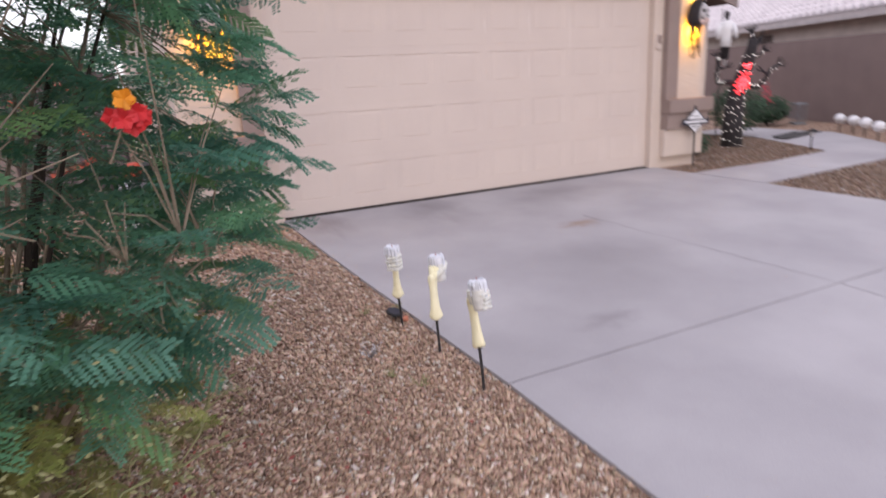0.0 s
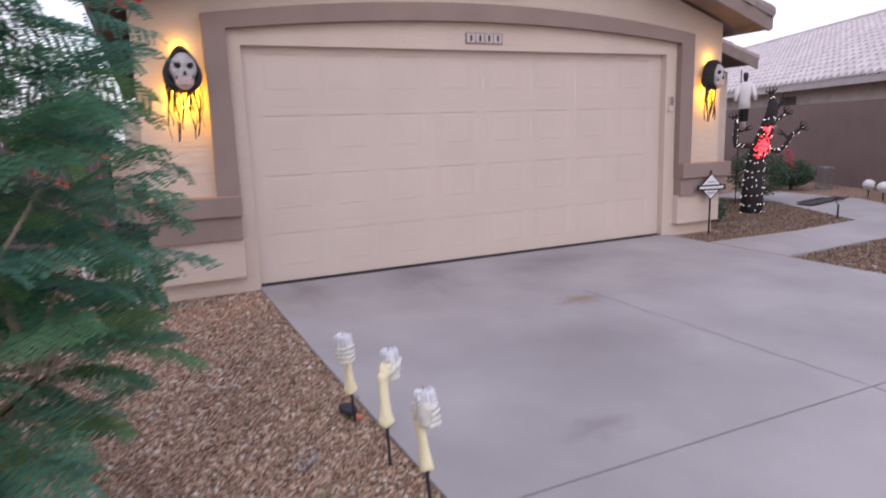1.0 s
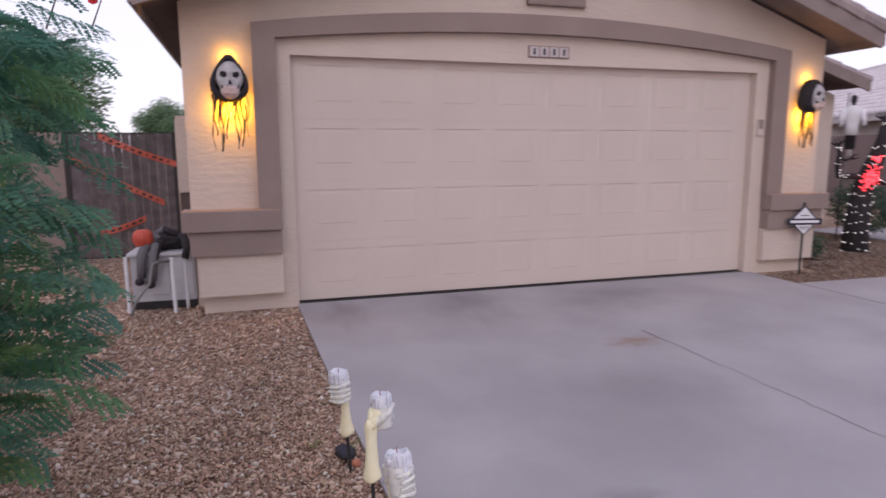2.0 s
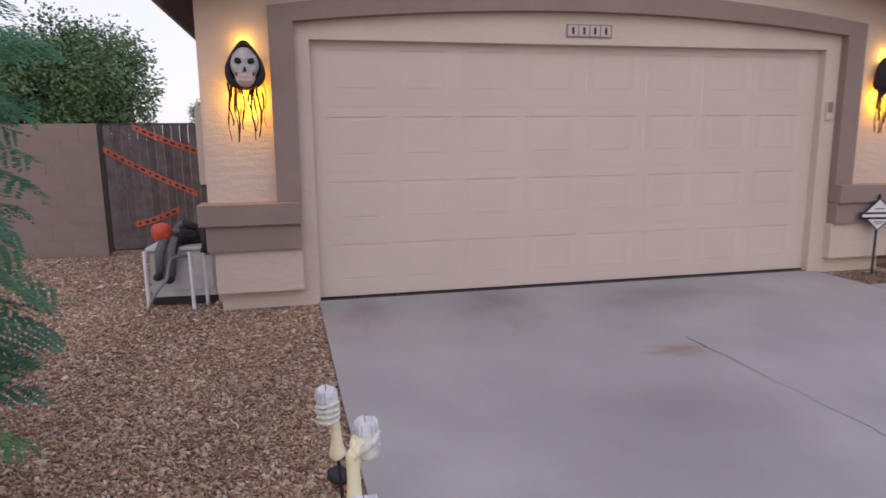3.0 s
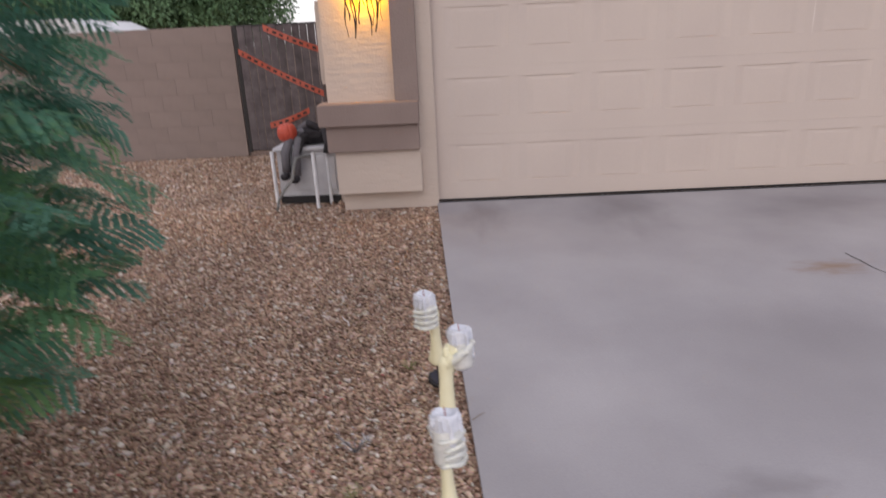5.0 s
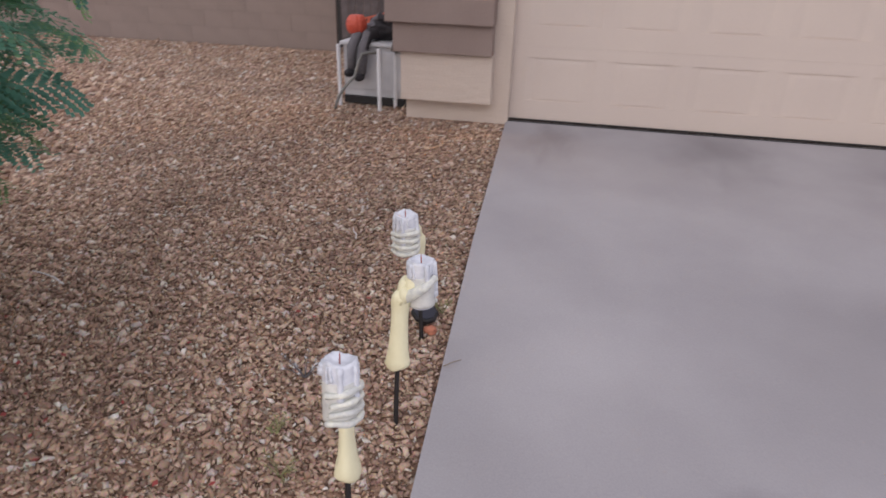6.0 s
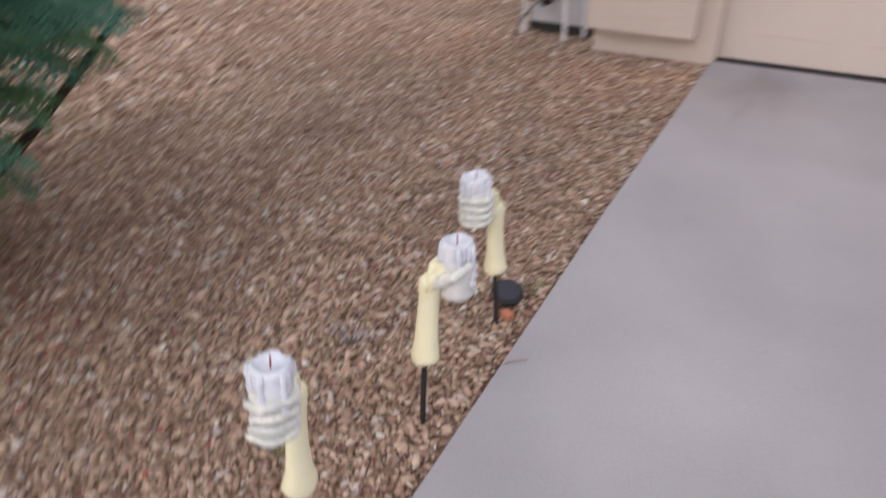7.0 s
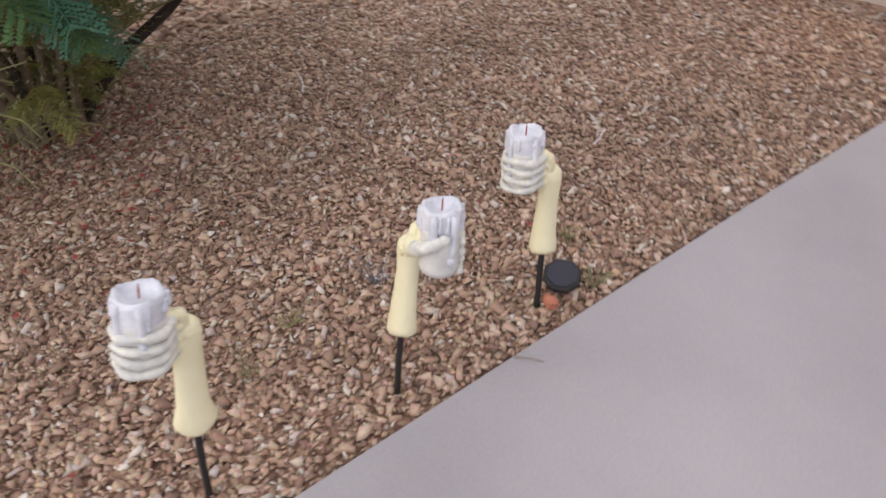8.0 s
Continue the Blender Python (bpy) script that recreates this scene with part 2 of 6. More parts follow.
M_HOSE = mat("grey_hose", (0.20, 0.20, 0.19), None, 0.6, 20, 60, 0.1)
M_WAX = mat("white_wax", (0.76, 0.78, 0.84), (0.52, 0.54, 0.61), 0.45, 25, 90, 0.2)
M_SMUDGE_SHADE = mat("bone_shadow_paint", (0.54, 0.54, 0.53), (0.72, 0.72, 0.69), 0.6, 30, 90, 0.2)
M_FLAME = mat("red_plastic", (0.34, 0.05, 0.03), None, 0.4, 20, 50, 0)
M_CLOTH = mat("black_cloth", (0.018, 0.016, 0.018), (0.035, 0.03, 0.035), 0.9, 20, 120, 0.4)
M_SKULL = mat("skull_grey", (0.55, 0.53, 0.54), (0.34, 0.32, 0.33), 0.6, 25, 90, 0.2)
M_TEETH = mat("jaw_pink", (0.72, 0.57, 0.52), (0.58, 0.43, 0.40), 0.6, 30, 90, 0.2)
M_SOCKET = mat("socket_black", (0.02, 0.018, 0.02), None, 0.9)
M_GAUZE = mat("black_gauze", (0.10, 0.075, 0.04), (0.06, 0.045, 0.03), 0.9, 30, 150, 0.2)
_n, _l = M_GAUZE.node_tree.nodes, M_GAUZE.node_tree.links
_tr, _mx = _n.new("ShaderNodeBsdfTranslucent"), _n.new("ShaderNodeMixShader")
_tr.inputs["Color"].default_value = (0.75, 0.6, 0.35, 1)
_mx.inputs[0].default_value = 0.6
_l.new(_n["Principled BSDF"].outputs[0], _mx.inputs[1])
_l.new(_tr.outputs[0], _mx.inputs[2])
_l.new(_mx.outputs[0], _n["Material Output"].inputs["Surface"])
M_AMBER = glow("amber_bulb", (1.0, 0.55, 0.04), 14.0)
M_BRONZE = mat("lamp_bronze", (0.06, 0.045, 0.035), None, 0.4, 20, 60, 0.1, metal=0.8)
M_WHITE = mat("white_paint", (0.75, 0.75, 0.77), (0.66, 0.66, 0.69), 0.5, 12, 60, 0.05)
M_NAVY = mat("sign_navy", (0.02, 0.022, 0.04), None, 0.5, 10, 60, 0)
M_GREYPL = mat("grey_plastic", (0.55, 0.55, 0.57), (0.45, 0.45, 0.48), 0.6, 8, 60, 0.1)
M_PUMP = mat("orange_plastic", (0.55, 0.085, 0.045), (0.44, 0.065, 0.04), 0.5, 15, 60, 0.1)
M_TERRA = mat("terracotta_stone", (0.46, 0.17, 0.10), (0.36, 0.14, 0.09), 0.8, 25, 90, 0.2)
M_JEANS = mat("grey_cloth", (0.16, 0.152, 0.165), (0.11, 0.104, 0.115), 0.95, 30, 150, 0.3)
M_TAPE = mat("tape_orange", (0.50, 0.10, 0.055), (0.42, 0.08, 0.05), 0.5, 10, 60, 0.05)
M_BARK = mat("pale_bark", (0.30, 0.245, 0.185), (0.19, 0.15, 0.115), 0.9, 12, 70, 0.4)
M_DBARK = mat("dark_bark", (0.06, 0.045, 0.038), (0.035, 0.028, 0.025), 0.95, 12, 60, 0.6)


def leaf_material(name, per_object, tones, thin=0.52):
    """Thin leaves: tones picked per frond or per leaflet, some light passing through."""
    m = bpy.data.materials.new(name)
    m.use_nodes = True
    n, l = m.node_tree.nodes, m.node_tree.links
    b = n["Principled BSDF"]
    b.inputs["Roughness"].default_value = 0.6
    src = n.new("ShaderNodeObjectInfo").outputs["Random"] if per_object else n.new("ShaderNodeNewGeometry").outputs["Random Per Island"]
    r = n.new("ShaderNodeValToRGB")
    e = r.color_ramp.elements
    e[0].color, e[1].color = (*tones[0], 1), (*tones[-1], 1)
    for k, c in enumerate(tones[1:-1]):
        e.new((k + 1) / (len(tones) - 1)).color = (*c, 1)
    l.new(src, r.inputs["Fac"])
    co = n.new("ShaderNodeTexCoord")
    t = n.new("ShaderNodeTexNoise")
    t.inputs["Scale"].default_value = 9.0
    l.new(co.outputs["Object"], t.inputs["Vector"])
    mr = n.new("ShaderNodeMapRange")
    mr.inputs["From Min"].default_value, mr.inputs["From Max"].default_value = 0.3, 0.7
    mr.inputs["To Min"].default_value, mr.inputs["To Max"].default_value = 0.75, 1.25
    l.new(t.outputs["Fac"], mr.inputs["Value"])
    h = n.new("ShaderNodeHueSaturation")
    l.new(r.outputs["Color"], h.inputs["Color"])
    l.new(mr.outputs["Result"], h.inputs["Value"])
    l.new(h.outputs["Color"], b.inputs["Base Color"])
    tr, mx = n.new("ShaderNodeBsdfTranslucent"), n.new("ShaderNodeMixShader")
    mx.inputs[0].default_value = thin
    l.new(h.outputs["Color"], tr.inputs["Color"])
    l.new(b.outputs[0], mx.inputs[1])
    l.new(tr.outputs[0], mx.inputs[2])
    l.new(mx.outputs[0], n["Material Output"].inputs["Surface"])
    return m


LEAF_TONES = ((0.10, 0.25, 0.185), (0.13, 0.31, 0.235), (0.165, 0.36, 0.275), (0.14, 0.335, 0.21), (0.25, 0.42, 0.17))
M_LEAF = leaf_material("feathery_leaf", True, LEAF_TONES)
M_LEAF_J = leaf_material("feathery_leaf_joined", False, ((0.11, 0.26, 0.18), (0.145, 0.32, 0.225), (0.20, 0.36, 0.19)))
M_CAGE = mat("weathered_wire", (0.24, 0.26, 0.28), (0.16, 0.17, 0.19), 0.7, 8, 60, 0.1)
M_OLIVE = mat("olive_leaf", (0.26, 0.31, 0.08), (0.33, 0.29, 0.10), 0.6, 6, 40, 0)
M_DRY = mat("dry_twig_leaf", (0.26, 0.24, 0.12), (0.17, 0.19, 0.08), 0.8, 6, 60, 0, island=0.3)
M_TREELEAF = mat("tree_leaf", (0.13, 0.215, 0.095), (0.06, 0.125, 0.055), 0.7, 1.2, 20, 0, island=0.4)
M_BUSHLEAF = mat("bush_leaf", (0.035, 0.075, 0.035), (0.02, 0.05, 0.025), 0.7, 4, 20, 0, island=0.4)
M_LITTER = mat("withered_petal", (0.34, 0.05, 0.045), (0.22, 0.045, 0.04), 0.8, 20, 60, 0)
M_PETAL = mat("red_petal", (0.65, 0.03, 0.03), (0.5, 0.02, 0.03), 0.6, 20, 60, 0)
M_PETALO = mat("orange_petal", (0.85, 0.33, 0.02), None, 0.6, 20, 60, 0)
M_PINK = mat("magenta_bract", (0.55, 0.04, 0.07), (0.4, 0.03, 0.06), 0.7, 20, 60, 0)
M_STARS = glow("white_fairy_light", (1.0, 0.92, 0.85), 3.0)
M_REDL = glow("red_fairy_light", (1.0, 0.05, 0.06), 4.0)


# ---- building helpers ----
def gz(y):
    """Height of the ground: level at the house, falling to the street."""
    return 0.05 * max(min(y, 0.0), -14.0)


def link(name, me, material, parent=None, label="", kind=""):
    ob = new(name, me)
    if material and not me.materials:
        me.materials.append(material)
    if parent:
        ob.parent = parent
    return tagged(ob, label, kind=kind)


def part(name, bm, material, parent=None, label="", kind="", smooth=False):
    bmesh.ops.recalc_face_normals(bm, faces=bm.faces)
    me = bpy.data.meshes.new(name)
    bm.to_mesh(me)
    bm.free()
    if smooth:
        me.polygons.foreach_set("use_smooth", [True] * len(me.polygons))
    return link(name, me, material, parent, label, kind)


def thing(name, label, category, loc=(0, 0, 0), rz=0.0, group="", kind=""):
    ob = new(name)
    ob.empty_display_size = 0.1
    ob.matrix_basis = pose(*loc, 0, 0, rz)
    return tagged(ob, label, category, group, kind)


def box(bm, x0, x1, y0, y1, z0, z1, bevel=0.0, m=None):
    r = bmesh.ops.create_cube(bm, size=1.0, matrix=Matrix.Translation(((x0 + x1) / 2, (y0 + y1) / 2, (z0 + z1) / 2)) @ Matrix.Diagonal((x1 - x0, y1 - y0, z1 - z0, 1)))
    vs = r["verts"]
    if bevel:
        es = list({e for v in vs for e in v.link_edges})
        o = bmesh.ops.bevel(bm, geom=es, offset=bevel, segments=2, affect="EDGES", profile=0.6)
        vs = list({v for f in o["faces"] for v in f.verts} | {v for v in vs if v.is_valid})
    if m is not None:
        bmesh.ops.transform(bm, matrix=m, verts=vs)
    return vs


def bx(*a, bevel=0.0, m=None):
    bm = bmesh.new()
    box(bm, *a, bevel=bevel, m=m)
    return bm


def prism(points, y0, y1):
    """An outline in x and z, thickened from y0 to y1."""
    bm = bmesh.new()
    vs = [bm.verts.new((x, y0, z)) for x, z in points]
    f = bm.faces.new(vs)
    r = bmesh.ops.extrude_face_region(bm, geom=[f])
    bmesh.ops.translate(bm, vec=(0, y1 - y0, 0), verts=[v for v in r["geom"] if isinstance(v, bmesh.types.BMVert)])
    return bm


def slab(points, thick, lift=0.0, step=0.5):
    """A paved outline in x and y that follows the ground's fall."""
    bm = bmesh.new()
    f = bm.faces.new([bm.verts.new((x, y, 0)) for x, y in points])
    r = bmesh.ops.extrude_face_region(bm, geom=[f])
    for v in [v for v in r["geom"] if isinstance(v, bmesh.types.BMVert)]:
        v.co.z = -thick
    for v in bm.verts:
        v.co.z += gz(v.co.y) + lift
    return bm


def tube(bm, pts, r0, r1, sides=6, cap=True):
    """A tapered tube along points."""
    rings = []
    for i, p in enumerate(pts):
        p = Vector(p)
        a = Vector(pts[max(i - 1, 0)])
        c = Vector(pts[min(i + 1, len(pts) - 1)])
        d = (c - a).normalized()
        s = d.orthogonal().normalized() if i == 0 else (s - d * s.dot(d)).normalized()
        t = d.cross(s)
        r = r0 + (r1 - r0) * i / max(len(pts) - 1, 1)
        rings.append([bm.verts.new(p + r * (math.cos(k * math.tau / sides) * s + math.sin(k * math.tau / sides) * t)) for k in range(sides)])
    for a, c in zip(rings, rings[1:]):
        for k in range(sides):
            bm.faces.new((a[k], a[(k + 1) % sides], c[(k + 1) % sides], c[k]))
    if cap:
        bm.faces.new(rings[0][::-1])
        bm.faces.new(rings[-1])
    return rings


def lathe(bm, prof, sides=16, m=None, wob=0.0, rng=None):
    rings = []
    for r, z in prof:
        ring = []
        for k in range(sides):
            a = k * math.tau / sides
            q = r * (1 + (rng.uniform(-wob, wob) if wob else 0))
            ring.append(bm.verts.new((q * math.cos(a), q * math.sin(a), z)))
        rings.append(ring)
    for a, c in zip(rings, rings[1:]):
        for k in range(sides):
            bm.faces.new((a[k], a[(k + 1) % sides], c[(k + 1) % sides], c[k]))
    bm.faces.new(rings[0][::-1])
    bm.faces.new(rings[-1])
    if m is not None:
        bmesh.ops.transform(bm, matrix=m, verts=[v for ring in rings for v in ring])


def blob(bm, centre, size, sub=2, m=None, wob=0.0, seed=0):
    r = bmesh.ops.create_icosphere(bm, subdivisions=sub, radius=1.0)
    for v in r["verts"]:
        k = 1 + wob * noise.noise(v.co * 2.0 + Vector((seed, seed, seed)))
        v.co = Vector((v.co.x * size[0] * k, v.co.y * size[1] * k, v.co.z * size[2] * k))
    mm = Matrix.Translation(centre) if m is None else m @ Matrix.Translation(centre)
    bmesh.ops.transform(bm, matrix=mm, verts=r["verts"])
    return r["verts"]


def joined(name, verts, faces, material, parent=None, label="", kind="", smooth=False):
    me = bpy.data.meshes.new(name)
    me.from_pydata(verts, [], faces)
    if smooth:
        me.polygons.foreach_set("use_smooth", [True] * len(me.polygons))
    me.update()
    return link(name, me, material, parent, label, kind)


# ---- ground ----
def build_ground():
    xs = [-600, -60, -14, 0, 14, 60, 600]
    ys = [-600, -60, -14, -7, 0, 7, 60, 600]
    vs = [(x, y, gz(y) - 0.022) for y in ys for x in xs]
    w = len(xs)
    fs = [(j * w + i, j * w + i + 1, (j + 1) * w + i + 1, (j + 1) * w + i) for j in range(len(ys) - 1) for i in range(w - 1)]
    g = joined("ground", vs, fs, M_SOIL)
    tagged(g, "brown decomposed gravel ground sloping gently down from the house", "ground", kind="structure")


def left_edge(y):
    if y > -2.0:
        return -0.012 - 0.043 * y
    return 0.074 + 0.0578 * (-2.0 - y) if y > -3.8 else 0.178 + 0.018 * (-3.8 - y)


def right_edge(y):
    return 4.97 - 0.2 * y


def build_paving():
    drive = thing("driveway", "light grey concrete driveway with control joints and faint stains", "driveway", kind="structure")
    yj, g = -3.79, 0.006
    part("slab", slab([(left_edge(0.06), 0.06), (left_edge(-2), -2), (left_edge(yj), yj + g), (right_edge(yj), yj + g), (right_edge(0.06), 0.06)], 0.12), M_CONC, drive)
    xm = 2.88
    part("slab", slab([(left_edge(yj), yj - g), (left_edge(-13), -13), (xm - g, -13), (xm - g, yj - g)], 0.12), M_CONC, drive)
    part("slab", slab([(xm + g, yj - g), (xm + g, -13), (right_edge(-13), -13), (right_edge(yj), yj - g)], 0.12), M_CONC, drive)
    part("joint_filler", slab([(left_edge(yj), yj + g), (left_edge(yj), yj - g), (right_edge(yj), yj - g), (right_edge(yj), yj + g)], 0.1, -0.012), M_DARKGAP, drive)
    part("joint_filler", slab([(xm - g, yj - g), (xm - g, -13), (xm + g, -13), (xm + g, yj - g)], 0.1, -0.012), M_DARKGAP, drive)
    # hairline crack wandering up the middle of the slab
    rng = random.Random(4)
    bm = bmesh.new()
    prev = None
    n = 40
    for i in range(n + 1):
        u = i / n
        y = -1.44 - u * 2.34
        x = 2.59 + 0.28 * u + rng.uniform(-0.012, 0.012)
        w = 0.0022 if i not in (0, n) else 0.001
        if u < 0.12:
            w = 0.004
        if 0.3 < u < 0.5:
            w = 0.0013
        a, c = bm.verts.new((x - w, y, gz(y) + 0.0015)), bm.verts.new((x + w, y, gz(y) + 0.0015))
        if prev:
            bm.faces.new((prev[0], prev[1], c, a))
        prev = (a, c)
    part("crack", bm, M_DARKGAP, drive)
    path = thing("walkway", "light grey concrete walkway leading to the entry", "path", kind="structure")
    part("slab", slab([(right_edge(-0.56) + 0.006, -0.56), (right_edge(-1.44) + 0.006, -1.44), (6.55, -1.38), (6.55, -0.60)], 0.1, 0.002), M_CONC, path)
    part("slab", slab([(6.56, -0.60), (6.56, -1.38), (8.75, -1.30), (9.35, -0.35), (10.05, 0.75), (10.1, 2.8), (8.6, 2.8), (8.75, 1.4), (7.9, -0.5)], 0.1, 0.002), M_CONC, path)


# ---- house ----
CX, SLOPE = 2.46, 0.333
EAVE_L, EAVE_R, EAVE_Z = -1.13, 6.05, 2.60


def roof_z(x):
    return EAVE_Z + SLOPE * min(x - EAVE_L, EAVE_R - x)


def arch(x, base, rise):
    u = (x - CX) / 2.66
    return base + rise * (1 - u * u)


def build_house():
    front = [(-0.86, 0.5), (-0.80, 0.5), (-0.80, -0.15), (0, -0.15), (0, 2.17), (4.88, 2.17), (4.88, -0.15), (5.72, -0.15), (5.72, 0.5), (5.78, 0.5), (5.78, roof_z(5.78) - 0.14), (CX, roof_z(CX) - 0.14), (-0.86, roof_z(-0.86) - 0.14)]
    w = part("wall_front", prism(front, 0.0, 0.22), M_STUCCO)
    tagged(w, "cream textured stucco garage wall under a low gable", "wall", kind="structure")
    w = part("wall_side_left", bx(-0.86, -0.66, 0.22, 14, -0.1, 2.52), M_STUCCO)
    tagged(w, "cream stucco side wall of the garage", "wall", kind="structure")
    w = part("wall_side_right", bx(5.58, 5.78, 0.22, 14, -0.1, 2.52), M_STUCCO)
    tagged(w, "cream stucco side wall of the garage beside the entry", "wall", kind="structure")
    w = part("wall_back", bx(-0.66, 5.58, 13.8, 14, -0.1, 2.52), M_STUCCO)
    tagged(w, "cream stucco back wall of the house", "wall", kind="structure")
    entry = [(5.78, -0.1), (9.78, -0.1), (9.78, 2.31), (5.78, 3.6)]
    w = part("wall_entry", prism(entry, 3.4, 3.6), M_STUCCO)
    tagged(w, "cream stucco entry wing wall set back from the garage", "wall", kind="structure")
    w = part("wall_entry_side", bx(9.58, 9.78, 3.6, 14, -0.1, 2.3), M_STUCCO)
    tagged(w, "cream stucco side wall of the entry wing", "wall", kind="structure")

    # brown surround with a shallow arched head
    outer, inner = [], []
    n = 28
    for i in range(n + 1):
        x = -0.31 + (5.22 + 0.02 + 0.31) * i / n
        outer.append((x, arch(x, 2.42, 0.185)))
        x2 = -0.12 + (5.04 + 0.12) * i / n
        inner.append((x2, arch(x2, 2.285, 0.15)))
    pts = [(-0.31, 0.86)] + outer + [(5.24, 0.86), (5.04, 0.86)] + inner[::-1] + [(-0.12, 0.86)]
    t = part("trim_surround", prism(pts, -0.085, 0.0), M_TRIM)
    tagged(t, "brown stucco surround with shallow arch over the garage door", "trim", kind="structure")
    # stepped bands on each pier
    for mirror in (False, True):
        p = thing("trim_pier_base", "stepped brown and cream stucco bands at the foot of the pier", "trim", kind="structure")
        for name, x0, x1, y, z0, z1, m in (("cap_band", -0.925, -0.125, -0.165, 0.70, 0.875, M_TRIM), ("lower_band", -0.875, -0.132, -0.125, 0.488, 0.70, M_TRIM), ("apron_block", -0.825, -0.127, -0.085, 0.132, 0.488, M_STUCCO)):
            if mirror:
                x0, x1 = 2 * CX - x1, 2 * CX - x0
            part(name, bx(x0, x1, y, 0.02 if name == "apron_block" else 0.12, z0, z1, bevel=0.008), m, p)
    # gable roof
    for name, e in (("roof_left", EAVE_L), ("roof_right", EAVE_R)):
        bm = prism([(e, EAVE_Z - 0.10), (CX, roof_z(CX) - 0.10), (CX, roof_z(CX)), (e, EAVE_Z)], -0.42, 14.3)
        # left underside gets the darker brown: its shade is put into the colour
        r = part(name, bm, M_SOFFIT if e == EAVE_L else M_FASCIA)
        tagged(r, "low gable roof slope with brown underside", "roof", kind="structure")
        s = 1 if e == EAVE_R else -1
        f = thing("fascia", "painted fascia board along the roof edge", "fascia", kind="structure")
        part("rake_board", prism([(e, EAVE_Z - 0.19), (CX, roof_z(CX) - 0.19), (CX, roof_z(CX) - 0.01), (e, EAVE_Z - 0.01)], -0.46, -0.42), M_FASCIA, f)
        part("eave_board", bx(min(e, e + s * 0.03), max(e, e + s * 0.03), -0.46, 14.3, EAVE_Z - 0.17, EAVE_Z), M_FASCIA, f)
        # rounded rake tiles and a run of pan tiles behind them
        tiles = thing("roof_tiling", "weathered grey-pink concrete barrel tiles on the garage roof", "roof", kind="structure")
        L = math.hypot(EAVE_R - CX, roof_z(CX) - EAVE_Z)
        me = None
        count = int(L / 0.36) + 1
        ang = math.degrees(math.atan(SLOPE))
        for i in range(count):
            if me is None:
                bm = bmesh.new()
                ring = []
                for k in range(9):
                    a = -0.35 + (math.pi + 0.7) * k / 8
                    ring.append((math.cos(a), math.sin(a)))
                A = [bm.verts.new((-0.03, 0.15 * c, 0.135 * q)) for c, q in ring]
                B = [bm.verts.new((0.40, 0.125 * c, 0.105 * q + 0.012)) for c, q in ring]
                A2 = [bm.verts.new((-0.03, 0.125 * c, 0.105 * q)) for c, q in ring]
                for k in range(8):
                    bm.faces.new((A[k], A[k + 1], B[k + 1], B[k]))
                    bm.faces.new((A2[k], A2[k + 1], A[k + 1], A[k]))
                ob = part("rake_tile", bm, M_OWNTILE, tiles)
                me = ob.data
            else:
                ob = link("rake_tile", me, None, tiles)
            d = i * 0.36
            x = e - s * d * math.cos(radians(ang))
            z = EAVE_Z + d * math.sin(radians(ang)) + 0.01
            ob.matrix_basis = pose(x, -0.345, z, 0, 0, 180 if s > 0 else 0) @ pose(0, 0, 0, 0, -ang, 0)
        bm = bmesh.new()
        for j in range(16):
            y = -0.1 + j * 0.30
            tube(bm, [(e + s * 0.03, y, EAVE_Z + 0.02), (CX, y, roof_z(CX) + 0.02)], 0.09, 0.09, 8)
        part("barrel_course", bm, M_OWNTILE, tiles)
    # entry wing roof
    r = part("roof_entry", prism([(5.9, 3.62), (10.0, 2.42), (10.0, 2.54), (5.9, 3.74)], 2.95, 14), M_SOFFIT)
    tagged(r, "lower roof slope over the entry wing", "roof", kind="structure")
    r = part("fascia_entry", prism([(5.9, 3.56), (10.02, 2.34), (10.02, 2.50), (5.9, 3.70)], 2.91, 2.95), M_FASCIA)
    tagged(r, "painted rake board on the entry roof", "fascia", kind="structure")
    bm = bmesh.new()
    for i in range(11):
        x = 10.06 - i * 0.36
        z = 2.53 + i * 0.36 * 0.293
        tube(bm, [(x, 3.02, z), (x - 0.38, 3.02, z + 0.11)], 0.105, 0.085, 8)
    r = part("roof_entry_tiles", bm, M_OWNTILE)
    tagged(r, "grey-pink barrel tiles along the entry roof edge", "roof", kind="structure")
    # decorative gable vent
    v = thing("gable_vent", "brown stucco cross-shaped gable ornament with a dark round vent", "vent", kind="structure")
    part("plaque", bx(2.17, 2.78, -0.05, 0.0, 2.70, 3.32, bevel=0.02), M_TRIM, v)
    part("arm", bx(2.02, 2.17, -0.045, 0.0, 2.82, 3.20, bevel=0.02), M_TRIM, v)
    part("arm", bx(2.78, 2.93, -0.045, 0.0, 2.82, 3.20, bevel=0.02), M_TRIM, v)
    bm = bmesh.new()
    lathe(bm, [(0.17, 0), (0.17, 0.012)], 24, pose(2.475, -0.05, 3.01, 90))
    part("vent_hole", bm, M_SOCKET, v)


